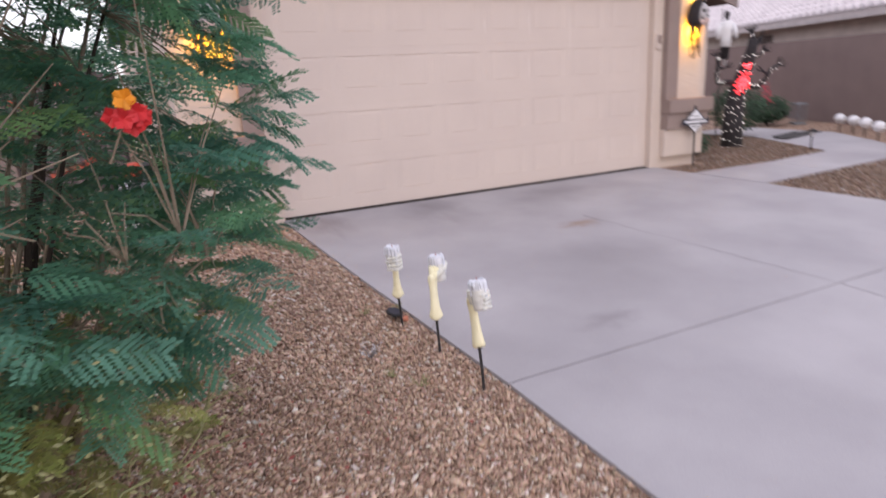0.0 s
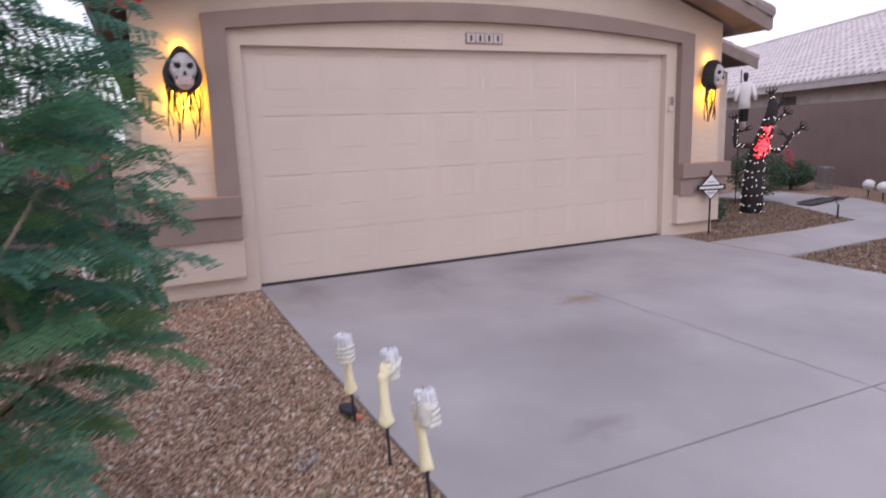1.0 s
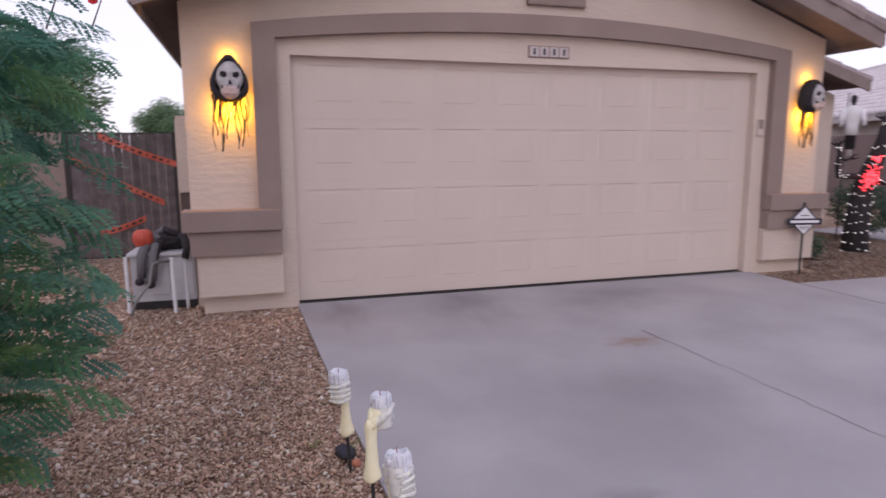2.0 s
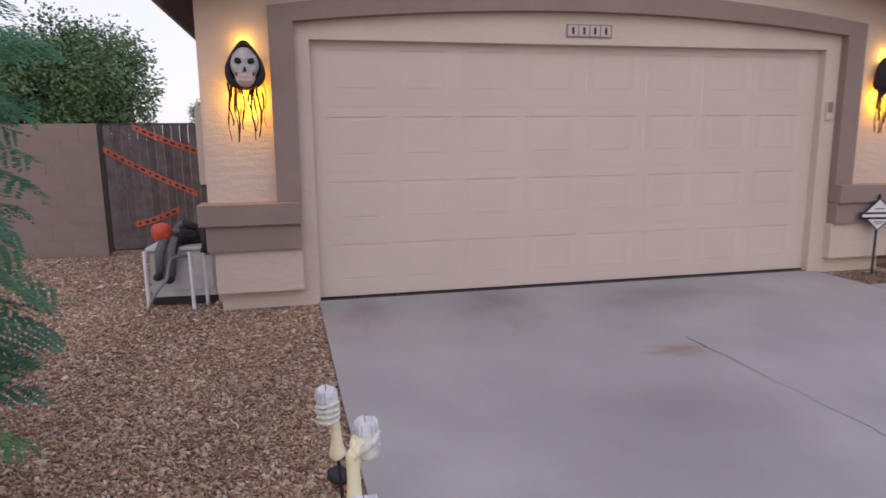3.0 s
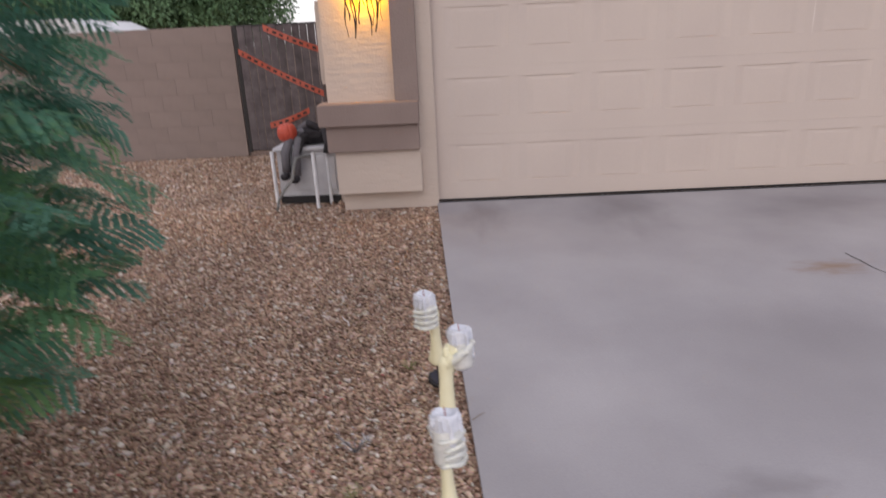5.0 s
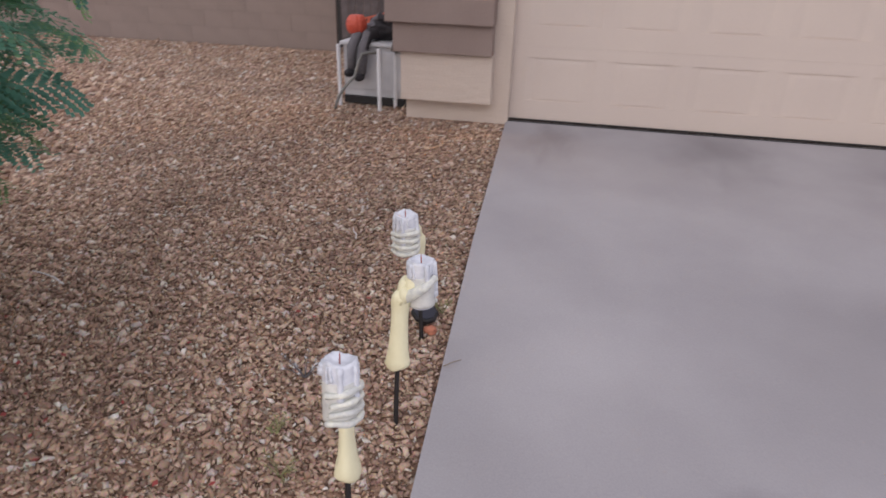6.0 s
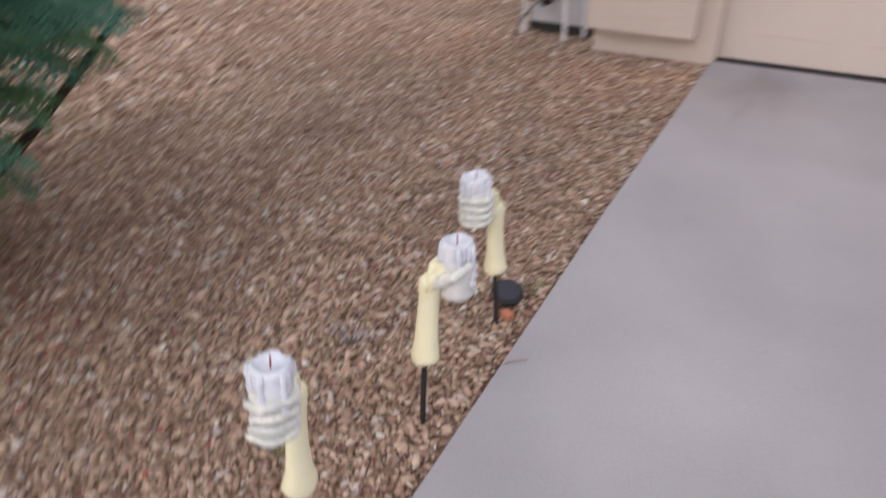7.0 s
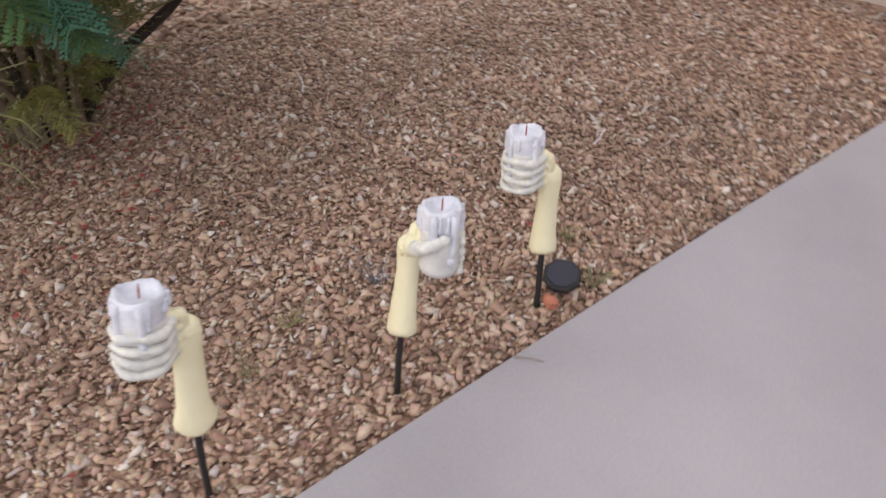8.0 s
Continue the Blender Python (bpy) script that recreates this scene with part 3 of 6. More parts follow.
def build_garage_door():
    """Four steel sections; each panel is pressed in with a sharp upper edge and soft sides, the joints between sections stay hairlines."""
    d = thing("garage_door", "closed cream sectional garage door with raised panels", "garage door", kind="structure")
    col, row, wide = 0.588, 0.543, 0.512
    xs = [-0.04]
    for c in range(8):
        xs += [0.108 + col * c, 0.108 + col * c + wide]
    xs.append(4.92)
    for k in range(4):
        z0 = 0.014 + row * k
        z1, pz0, pz1 = z0 + row - 0.0004, z0 + 0.145, z0 + 0.46
        bm = bmesh.new()
        zs = [z0 + 0.002, pz0, pz1, z1 - 0.002]
        grid = [[bm.verts.new((x, 0.085, z)) for x in xs] for z in zs]
        for r in range(3):
            for c in range(len(xs) - 1):
                if r == 1 and c % 2 == 1:
                    continue
                bm.faces.new((grid[r][c], grid[r][c + 1], grid[r + 1][c + 1], grid[r + 1][c]))
        # rounded top and bottom lips that turn back into the joint
        for edge, zz in ((grid[0], z0), (grid[-1], z1)):
            lip = [bm.verts.new((x, 0.0862, zz)) for x in xs]
            back = [bm.verts.new((x, 0.089, zz)) for x in xs]
            for c in range(len(xs) - 1):
                bm.faces.new((edge[c], edge[c + 1], lip[c + 1], lip[c]))
                bm.faces.new((lip[c], lip[c + 1], back[c + 1], back[c]))
        sec = part("section", bm, M_DOOR, d)
        for c in range(8):
            x0, x1 = 0.108 + col * c, 0.108 + col * c + wide
            bm = bmesh.new()
            rings = []
            for side, foot, head, y in ((0.0, 0.0, 0.0, 0.085), (0.06, 0.0004, 0.0002, 0.0925), (0.075, 0.0045, 0.006, 0.0925), (0.115, 0.016, 0.036, 0.089), (0.12, 0.022, 0.041, 0.089)):
                rings.append([bm.verts.new(p) for p in ((x0 + side, y, pz0 + foot), (x1 - side, y, pz0 + foot), (x1 - side, y, pz1 - head), (x0 + side, y, pz1 - head))])
            for p, q in zip(rings, rings[1:]):
                for i in range(4):
                    bm.faces.new((p[i], p[(i + 1) % 4], q[(i + 1) % 4], q[i]))
            bm.faces.new(rings[-1])
            part("panel", bm, M_DOOR, sec)
    part("backing", bx(-0.04, 4.92, 0.102, 0.15, 0.02, 2.19), M_DOOR, d)
    part("bottom_seal", bx(-0.02, 4.90, 0.078, 0.12, 0.003, 0.0135), M_RUBBER, d, "black rubber bottom seal")
    part("threshold_strip", bx(0.0, 3.1, 0.026, 0.036, 0.001, 0.005), M_RUBBER, d)
    part("threshold_strip", bx(3.104, 4.88, 0.022, 0.032, 0.001, 0.005), M_RUBBER, d)
    c = thing("control_box", "small cream keypad box on the garage door jamb", "keypad", (4.955, 0.0, 1.6))
    part("case", bx(-0.035, 0.035, -0.025, 0.0, -0.09, 0.09, bevel=0.008), M_DOOR, c)
    part("cover", bx(-0.028, 0.028, -0.032, -0.0245, -0.02, 0.08, bevel=0.004), M_TRIM, c)


def build_number_plate():
    p = thing("house_number_plate", "four small white tiles with dark bars in a brown frame", "number plate", (2.415, 0, 2.285))
    part("frame", bx(-0.215, 0.215, -0.012, 0.0, -0.055, 0.055, bevel=0.004), M_TRIM, p)
    for i in range(4):
        x = -0.155 + i * 0.103
        t = part("tile", bx(x - 0.045, x + 0.045, -0.018, -0.0115, -0.045, 0.045, bevel=0.003), M_NFASCIA, p)
        part("bar", bx(x - 0.011, x + 0.011, -0.0205, -0.0175, -0.029, 0.029), M_NAVY, t)


build_ground()
build_paving()
build_house()
build_garage_door()
build_number_plate()


# ---- lamps and hooded decorations on the piers ----
def build_sconce(x):
    s = thing("wall_lamp", "bronze up-and-down wall lamp with amber bulbs behind a mask", "wall lamp", (x, 0, 1.93), group="garage wall lamps")
    part("back_plate", bx(-0.05, 0.05, -0.02, 0.0, -0.13, 0.13, bevel=0.006), M_BRONZE, s)
    bm = bmesh.new()
    lathe(bm, [(0.035, -0.13), (0.04, -0.125), (0.04, 0.125), (0.035, 0.13)], 16, pose(0, -0.06, 0))
    part("barrel", bm, M_BRONZE, s)
    for z, e in ((-0.215, 17.0), (0.2, 1.3)):
        bm = bmesh.new()
        blob(bm, (0, -0.06, z + (0.035 if z < 0 else -0.05)), (0.026, 0.026, 0.034), 2)
        part("bulb", bm, M_AMBER, s, "glowing amber bulb")
        d = bpy.data.lights.new("wall_lamp_light", "POINT")
        d.energy, d.color, d.shadow_soft_size = e, (1.0, 0.47, 0.02), 0.025
        new("wall_lamp_light", d).matrix_basis = pose(x, -0.052, 1.93 + z)


def build_mask(x, turn, off=(0.005, -0.145, 1.945), size=1.0):
    m = thing("hooded_skull_mask", "grey skull mask in a black hood with ragged black tatters", "mask", (x + off[0], off[1], off[2]), turn, group="hooded masks on the piers")
    m.matrix_basis = m.matrix_basis @ Matrix.Scale(size, 4)
    rng = random.Random(11)
    # hood: open shell round the face, pointed at the top
    bm = bmesh.new()
    prof = []
    for k in range(25):
        a = math.tau * k / 24
        w = 0.142 * math.sin(a) * (1.0 - 0.30 * math.cos(a))
        h = 0.172 * math.cos(a) + (0.022 if math.cos(a) > 0.95 else 0.010 if math.cos(a) > 0.8 else 0)
        prof.append((w, h - 0.01))
    rings = []
    for s, y in ((0.96, 0.085), (1.03, 0.05), (1.02, 0.0), (0.96, -0.05), (0.86, -0.075), (0.76, -0.06), (0.70, 0.0), (0.4, 0.015), (0.04, 0.018)):
        rings.append([bm.verts.new((w * s + 0.006 * noise.noise(Vector((w * 20, h * 20, y * 30))), y + 0.01 * noise.noise(Vector((w * 14, h * 14, 3))), h * s)) for w, h in prof[:-1]])
    for a, b in zip(rings, rings[1:]):
        for k in range(24):
            bm.faces.new((a[k], a[(k + 1) % 24], b[(k + 1) % 24], b[k]))
    part("hood", bm, M_CLOTH, m, smooth=True)
    # skull: cranium narrowing to a jaw, pushed in at the eyes and nose
    bm = bmesh.new()
    vs = blob(bm, (0, 0, 0), (0.108, 0.09, 0.142), 4)
    for v in vs:
        t = max(0.0, -v.co.z / 0.158)
        v.co.x *= 1 - 0.26 * t
        if v.co.z < -0.02 and v.co.y < 0:
            v.co.y -= 0.012 * t
        for ex in (-0.048, 0.048):
            d = math.hypot((v.co.x - ex) / 0.036, (v.co.z - 0.022) / 0.030)
            if d < 1 and v.co.y < 0:
                v.co.y += 0.045 * (1 - d * d)
        d = math.hypot(v.co.x / 0.018, (v.co.z + 0.03) / 0.024)
        if d < 1 and v.co.y < 0:
            v.co.y += 0.025 * (1 - d)
        for cx in (-0.075, 0.075):
            d = math.hypot((v.co.x - cx) / 0.03, (v.co.z + 0.055) / 0.035)
            if d < 1:
                v.co.x *= 1 - 0.12 * (1 - d)
    bmesh.ops.translate(bm, vec=(0, -0.04, -0.012), verts=vs)
    part("skull", bm, M_SKULL, m, smooth=True)
    for ex in (-0.048, 0.048):
        bm = bmesh.new()
        blob(bm, (ex, -0.098, 0.016), (0.031, 0.020, 0.025), 2, pose(0, 0, 0, 0, 12 if ex < 0 else -12, 0))
        part("eye_socket", bm, M_SOCKET, m)
    bm = bmesh.new()
    lathe(bm, [(0.016, 0), (0.003, 0.036)], 6, pose(0, -0.128, -0.058, 0, 0, 0))
    part("nose_opening", bm, M_SOCKET, m)
    bm = bmesh.new()
    for k in range(2):
        for i in range(8):
            px = -0.047 + i * 0.0135
            box(bm, px - 0.0062, px + 0.0062, -0.148 + abs(px) * 0.5, -0.11 + abs(px) * 0.4, -0.100 - k * 0.03, -0.073 - k * 0.03, bevel=0.002)
    part("teeth", bm, M_TEETH, m, "pinkish row of teeth")
    bm = bmesh.new()
    vs = blob(bm, (0, 0, 0), (0.074, 0.06, 0.062), 3)
    for v in vs:
        v.co.x *= 1 + 1.6 * v.co.z
    bmesh.ops.translate(bm, vec=(0, -0.066, -0.108), verts=vs)
    part("jaw", bm, M_TEETH, m, "pinkish jaw", smooth=True)
    for ex in (-0.074, 0.074):
        bm = bmesh.new()
        blob(bm, (ex, -0.085, -0.055), (0.014, 0.022, 0.034), 2, pose(0, 0, 0, 0, -18 if ex < 0 else 18, 0))
        part("cheek_hollow", bm, M_SOCKET, m)
    # tatters: gathered gauzy strips hanging from the hood
    for i in range(13):
        bm = bmesh.new()
        px = -0.135 + 0.27 * i / 12 + rng.uniform(-0.008, 0.008)
        py = 0.02 + rng.uniform(-0.045, 0.05)
        length = rng.uniform(0.22, 0.46)
        w0 = rng.uniform(0.004, 0.011)
        prev = None
        n = 10
        for k in range(n + 1):
            u = k / n
            z = -0.13 - length * u
            ox = 0.012 * math.sin(u * 7 + i) + rng.uniform(-0.003, 0.003)
            w = w0 * (1.2 - 0.7 * u) * rng.uniform(0.6, 1.3)
            ring = [bm.verts.new((px + ox - w, py + 0.004 * math.sin(5 * u + i), z)), bm.verts.new((px + ox + w, py - 0.006, z)), bm.verts.new((px + ox, py + 0.006, z))]
            if prev:
                for q in range(3):
                    bm.faces.new((prev[q], prev[(q + 1) % 3], ring[(q + 1) % 3], ring[q]))
            prev = ring
        part("tatter", bm, M_CLOTH, m)
    for i in range(7):
        bm = bmesh.new()
        px = -0.12 + 0.035 * i
        ln = rng.uniform(0.11, 0.24)
        rows = []
        for k in range(7):
            u = k / 6
            hw = 0.027 * (1 - 0.6 * u * u) * rng.uniform(0.75, 1.1)
            rows.append([bm.verts.new((px + s * hw + 0.008 * math.sin(4 * u + i), 0.045 + 0.012 * math.sin(3 * i + 2.2 * u + s), -0.12 - ln * u)) for s in (-1, 0, 1)])
        for p, q in zip(rows, rows[1:]):
            for k in range(2):
                bm.faces.new((p[k], p[k + 1], q[k + 1], q[k]))
        part("gauze_strip", bm, M_GAUZE, m, "thin gauze lit from behind")


# ---- bone-arm candle stakes ----
def build_stake(foot, cuff, wrist, base, top, seed, reach, thumb):
    """A cream forearm on a black spike, its fist closed round a dripping candle.

    foot, cuff, wrist: the line of the arm; base, top: the candle's axis; reach, thumb: how far fingers and thumb go round."""
    rng = random.Random(seed)
    s = thing("candle_stake", "cream bone arm holding a white dripping candle on a spike", "garden stake", foot, 0, group="bone arm candle stakes")
    o = Vector(foot)
    cuff, wrist, base, top = (Vector(v) - o for v in (cuff, wrist, base, top))
    axis = (top - base).normalized()
    side = (Vector((1, 0, 0)) - axis * axis.x).normalized()
    front = axis.cross(side)
    length = (top - base).length

    def round_candle(r, a, h):
        return base + axis * h + side * (r * math.cos(a)) + front * (r * math.sin(a))

    up = (wrist - cuff).normalized()
    bm = bmesh.new()
    tube(bm, [Vector((0, 0, -0.04)), cuff * 0.5, cuff + up * 0.02], 0.0078, 0.0078, 8)
    tube(bm, [cuff - up * 0.012, cuff + up * 0.01], 0.012, 0.012, 8)
    part("spike", bm, M_IRON, s)
    # forearm: flared knuckle-bone end, waisted, thickening to the wrist
    arm = (wrist - cuff).length
    toward = base.lerp(top, 0.3) - wrist
    across = (toward - up * toward.dot(up)).normalized()
    over = up.cross(across)
    bm = bmesh.new()
    prof = ((0.0, 0.020), (0.002, 0.033), (0.012, 0.0385), (0.03, 0.0365), (0.06, 0.0315), (0.11, 0.0285), (arm - 0.05, 0.0265), (arm - 0.02, 0.028), (arm, 0.0295), (arm + 0.02, 0.027), (arm + 0.034, 0.015))
    rings = []
    for d, r in prof:
        ring = []
        for k in range(20):
            a = math.tau * k / 20
            lobes = 1 + (0.10 if d < 0.035 else 0.035) * math.cos(2 * a + seed) + 0.02 * math.sin(5 * a + 40 * d)
            ring.append(bm.verts.new(cuff + up * (d + (0.006 * math.cos(2 * a + seed) if d < 0.02 else 0)) + (across * math.cos(a) + over * (math.sin(a) * (0.92 - min(d, 0.1) * 2.6 + max(0.0, d - arm + 0.06) * 2.0))) * (r * lobes)))
        rings.append(ring)
    for a, b in zip(rings, rings[1:]):
        for k in range(20):
            bm.faces.new((a[k], a[(k + 1) % 20], b[(k + 1) % 20], b[k]))
    bm.faces.new(rings[0])
    bm.faces.new(rings[-1])
    part("forearm", bm, M_BONE, s, smooth=True)
    # back of the fist: four metacarpals running from the wrist onto the candle
    w = wrist - base
    start = math.atan2(w.dot(front), w.dot(side))
    heights = [0.019 + 0.0235 * k for k in range(4)]
    bm = bmesh.new()
    blob(bm, wrist + up * 0.006, (0.024, 0.024, 0.026), 3, wob=0.2, seed=seed)
    blob(bm, wrist + up * 0.034 + toward * 0.5, (0.026, 0.026, 0.036), 3, wob=0.2, seed=seed + 4)
    for k, h in enumerate(heights):
        end = round_candle(0.047, start - 0.25, h)
        tube(bm, [wrist - up * 0.01, wrist.lerp(end, 0.5) + up * (0.004 + 0.007 * k), end], 0.017, 0.0125, 10)
        blob(bm, end, (0.0135, 0.0135, 0.0125), 2)
    tube(bm, [wrist, wrist.lerp(round_candle(0.05, start + 0.3, 0.06), 0.6) + up * 0.004, round_candle(0.047, start + 0.35, 0.066)], 0.024, 0.017, 12)
    part("palm", bm, M_BONE, s, smooth=True)
    # four bony fingers wrapped round, stacked, with swollen joints
    for k, h in enumerate(heights):
        bm = bmesh.new()
        n = 22
        stop = reach * (0.94 + 0.06 * math.sin(2.3 * k + seed))
        rings = []
        for i in range(n + 1):
            u = i / n
            a = start - 0.25 - u * stop
            joint = abs(math.cos(math.pi * u * 3))
            c = round_candle(0.0425 + 0.0025 * joint, a, h - 0.010 * u + 0.0025 * math.sin(9 * u + k))
            r = (0.0082 + 0.0024 * joint) * (1.0 - 0.25 * u) * (0.55 if i == n else 1)
            out = (side * math.cos(a) + front * math.sin(a))
            rings.append([bm.verts.new(c + (out * math.cos(q) + axis * math.sin(q)) * r) for q in (math.tau * j / 9 for j in range(9))])
        for p, q in zip(rings, rings[1:]):
            for j in range(9):
                bm.faces.new((p[j], p[(j + 1) % 9], q[(j + 1) % 9], q[j]))
        bm.faces.new(rings[0])
        bm.faces.new(rings[-1])
        part("finger", bm, M_FINGER, s, smooth=True)
    bm = bmesh.new()
    pts = [wrist + up * 0.01] + [round_candle(0.0475, start + 0.2 + thumb * u, 0.042 + 0.058 * u) for u in (0.0, 0.2, 0.4, 0.6, 0.8, 1.0)]
    tube(bm, pts, 0.021, 0.010, 10)
    blob(bm, pts[4], (0.0155, 0.0155, 0.014), 2)
    blob(bm, pts[-1], (0.0115, 0.0115, 0.011), 2)
    part("thumb", bm, M_FINGER, s, smooth=True)
    # sleeve added between the fingers: grey smudges and the grooves' shade as colour
    turn = Matrix((side, front, axis)).transposed().to_4x4()
    frame_of_candle = Matrix.Translation(base) @ turn
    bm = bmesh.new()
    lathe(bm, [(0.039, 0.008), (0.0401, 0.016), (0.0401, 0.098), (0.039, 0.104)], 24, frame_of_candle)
    part("candle_sleeve", bm, M_SMUDGE_SHADE, s, "grey smudged wax with painted shade between the fingers", smooth=True)
    # candle: lumpy sides, a dished and ragged rim
    bm = bmesh.new()
    sides = 32
    rim = [0.0035 * math.sin(3 * math.tau * k / sides + seed) + rng.uniform(-0.002, 0.002) for k in range(sides)]
    rings = []
    for r, h, q in ((0.030, 0.0, 0), (0.0365, 0.005, 0), (0.0385, 0.06, 0), (0.0388, length - 0.06, 0), (0.0395, length - 0.03, 0.3), (0.0405, length - 0.010, 0.8), (0.0385, length - 0.001, 1), (0.034, length, 1), (0.029, length - 0.005, 0.7), (0.022, length - 0.011, 0), (0.004, length - 0.013, 0)):
        rings.append([bm.verts.new(round_candle(r * (1 + (0.03 * noise.noise(Vector((math.cos(math.tau * k / sides) * 2, math.sin(math.tau * k / sides) * 2, h * 30 + seed))) if h > 0.006 else 0)), math.tau * k / sides, h + q * rim[k])) for k in range(sides)])
    for a, b in zip(rings, rings[1:]):
        for k in range(sides):
            bm.faces.new((a[k], a[(k + 1) % sides], b[(k + 1) % sides], b[k]))
    bm.faces.new(rings[0])
    bm.faces.new(rings[-1])
    candle = part("candle", bm, M_WAX, s, "white wax candle with a ragged rim", smooth=True)
    for k in range(15):
        a = math.tau * (k + rng.uniform(-0.9, 0.9)) / 15
        run = rng.uniform(0.012, 0.045) if k % 4 else rng.uniform(0.05, 0.10)
        thick = rng.uniform(0.003, 0.0055) if k % 3 else rng.uniform(0.0065, 0.0095)
        bm = bmesh.new()
        pts = [round_candle(0.0392 + 0.002 * math.sin(u * 2.6), a + 0.05 * math.sin(2 * u + k), length - 0.007 - run * u) for u in (0, 0.25, 0.5, 0.75, 1.0)]
        tube(bm, pts, thick * 0.85, thick, 7)
        blob(bm, pts[-1], (thick * 1.2, thick * 1.2, thick * 1.7), 2)
        part("wax_drip", bm, M_WAX, candle, smooth=True)
    bm = bmesh.new()
    lathe(bm, [(0.0014, length - 0.016), (0.0019, length - 0.004), (0.0019, length + 0.004), (0.0013, length + 0.010), (0.0004, length + 0.016)], 8, frame_of_candle)
    part("flame", bm, M_FLAME, candle, "small red plastic flame")


def build_solar():
    p = thing("solar_panel", "small dark octagonal solar panel tilted on the gravel", "solar panel", (0.006, -2.738, gz(-2.738) - 0.02), 20)
    m = pose(0, 0, 0.055, 16, 6, 0)
    bm = bmesh.new()
    lathe(bm, [(0.042, -0.014), (0.055, -0.009), (0.055, 0.004), (0.051, 0.008)], 8, m)
    part("housing", bm, M_IRON, p)
    bm = bmesh.new()
    lathe(bm, [(0.044, 0.0085), (0.044, 0.0105)], 8, m)
    part("cell", bm, M_NAVY, p, "dark blue solar cell")
    bm = bmesh.new()
    tube(bm, [(0, 0, -0.03), (0, 0, 0.055)], 0.009, 0.012, 8)
    part("post", bm, M_IRON, p)
    r = thing("orange_stone", "rounded orange-red stone lying on the gravel", "stone", (0.044, -2.81, gz(-2.81)))
    bm = bmesh.new()
    blob(bm, (0, 0, 0.008), (0.026, 0.02, 0.02), 2, wob=0.3, seed=5)
    part("stone", bm, M_TERRA, r)


# ---- security sign ----
def build_sign():
    s = thing("yard_sign", "white diamond yard sign with a navy band on a black post", "sign", (5.467, -0.198, gz(-0.198) - 0.03), -12)
    part("post", bx(-0.010, 0.010, -0.006, 0.006, -0.1, 0.82), M_IRON, s)
    bm = bx(-0.118, 0.118, -0.012, -0.0065, -0.118, 0.118, bevel=0.0, m=pose(0, 0, 0.62, 0, 45, 0))
    plate = part("plate", bm, M_NAVY, s)
    bm = bx(-0.105, 0.105, -0.0155, -0.0115, -0.105, 0.105, m=pose(0, 0, 0.62, 0, 45, 0))
    part("face", bm, M_WHITE, s)
    band = part("band", bx(-0.20, 0.20, -0.022, -0.016, 0.575, 0.645, bevel=0.002), M_NAVY, s, "navy band across the sign")
    part("lettering_bar", bx(-0.165, 0.165, -0.0245, -0.0215, 0.597, 0.625), M_WHITE, s, "white bar of lettering")
    part("small_bar", bx(-0.05, 0.05, -0.018, -0.015, 0.675, 0.683), M_NAVY, s)
    part("small_bar", bx(-0.055, 0.055, -0.018, -0.015, 0.545, 0.553), M_NAVY, s)
    part("small_bar", bx(-0.035, 0.035, -0.018, -0.015, 0.525, 0.532), M_NAVY, s)


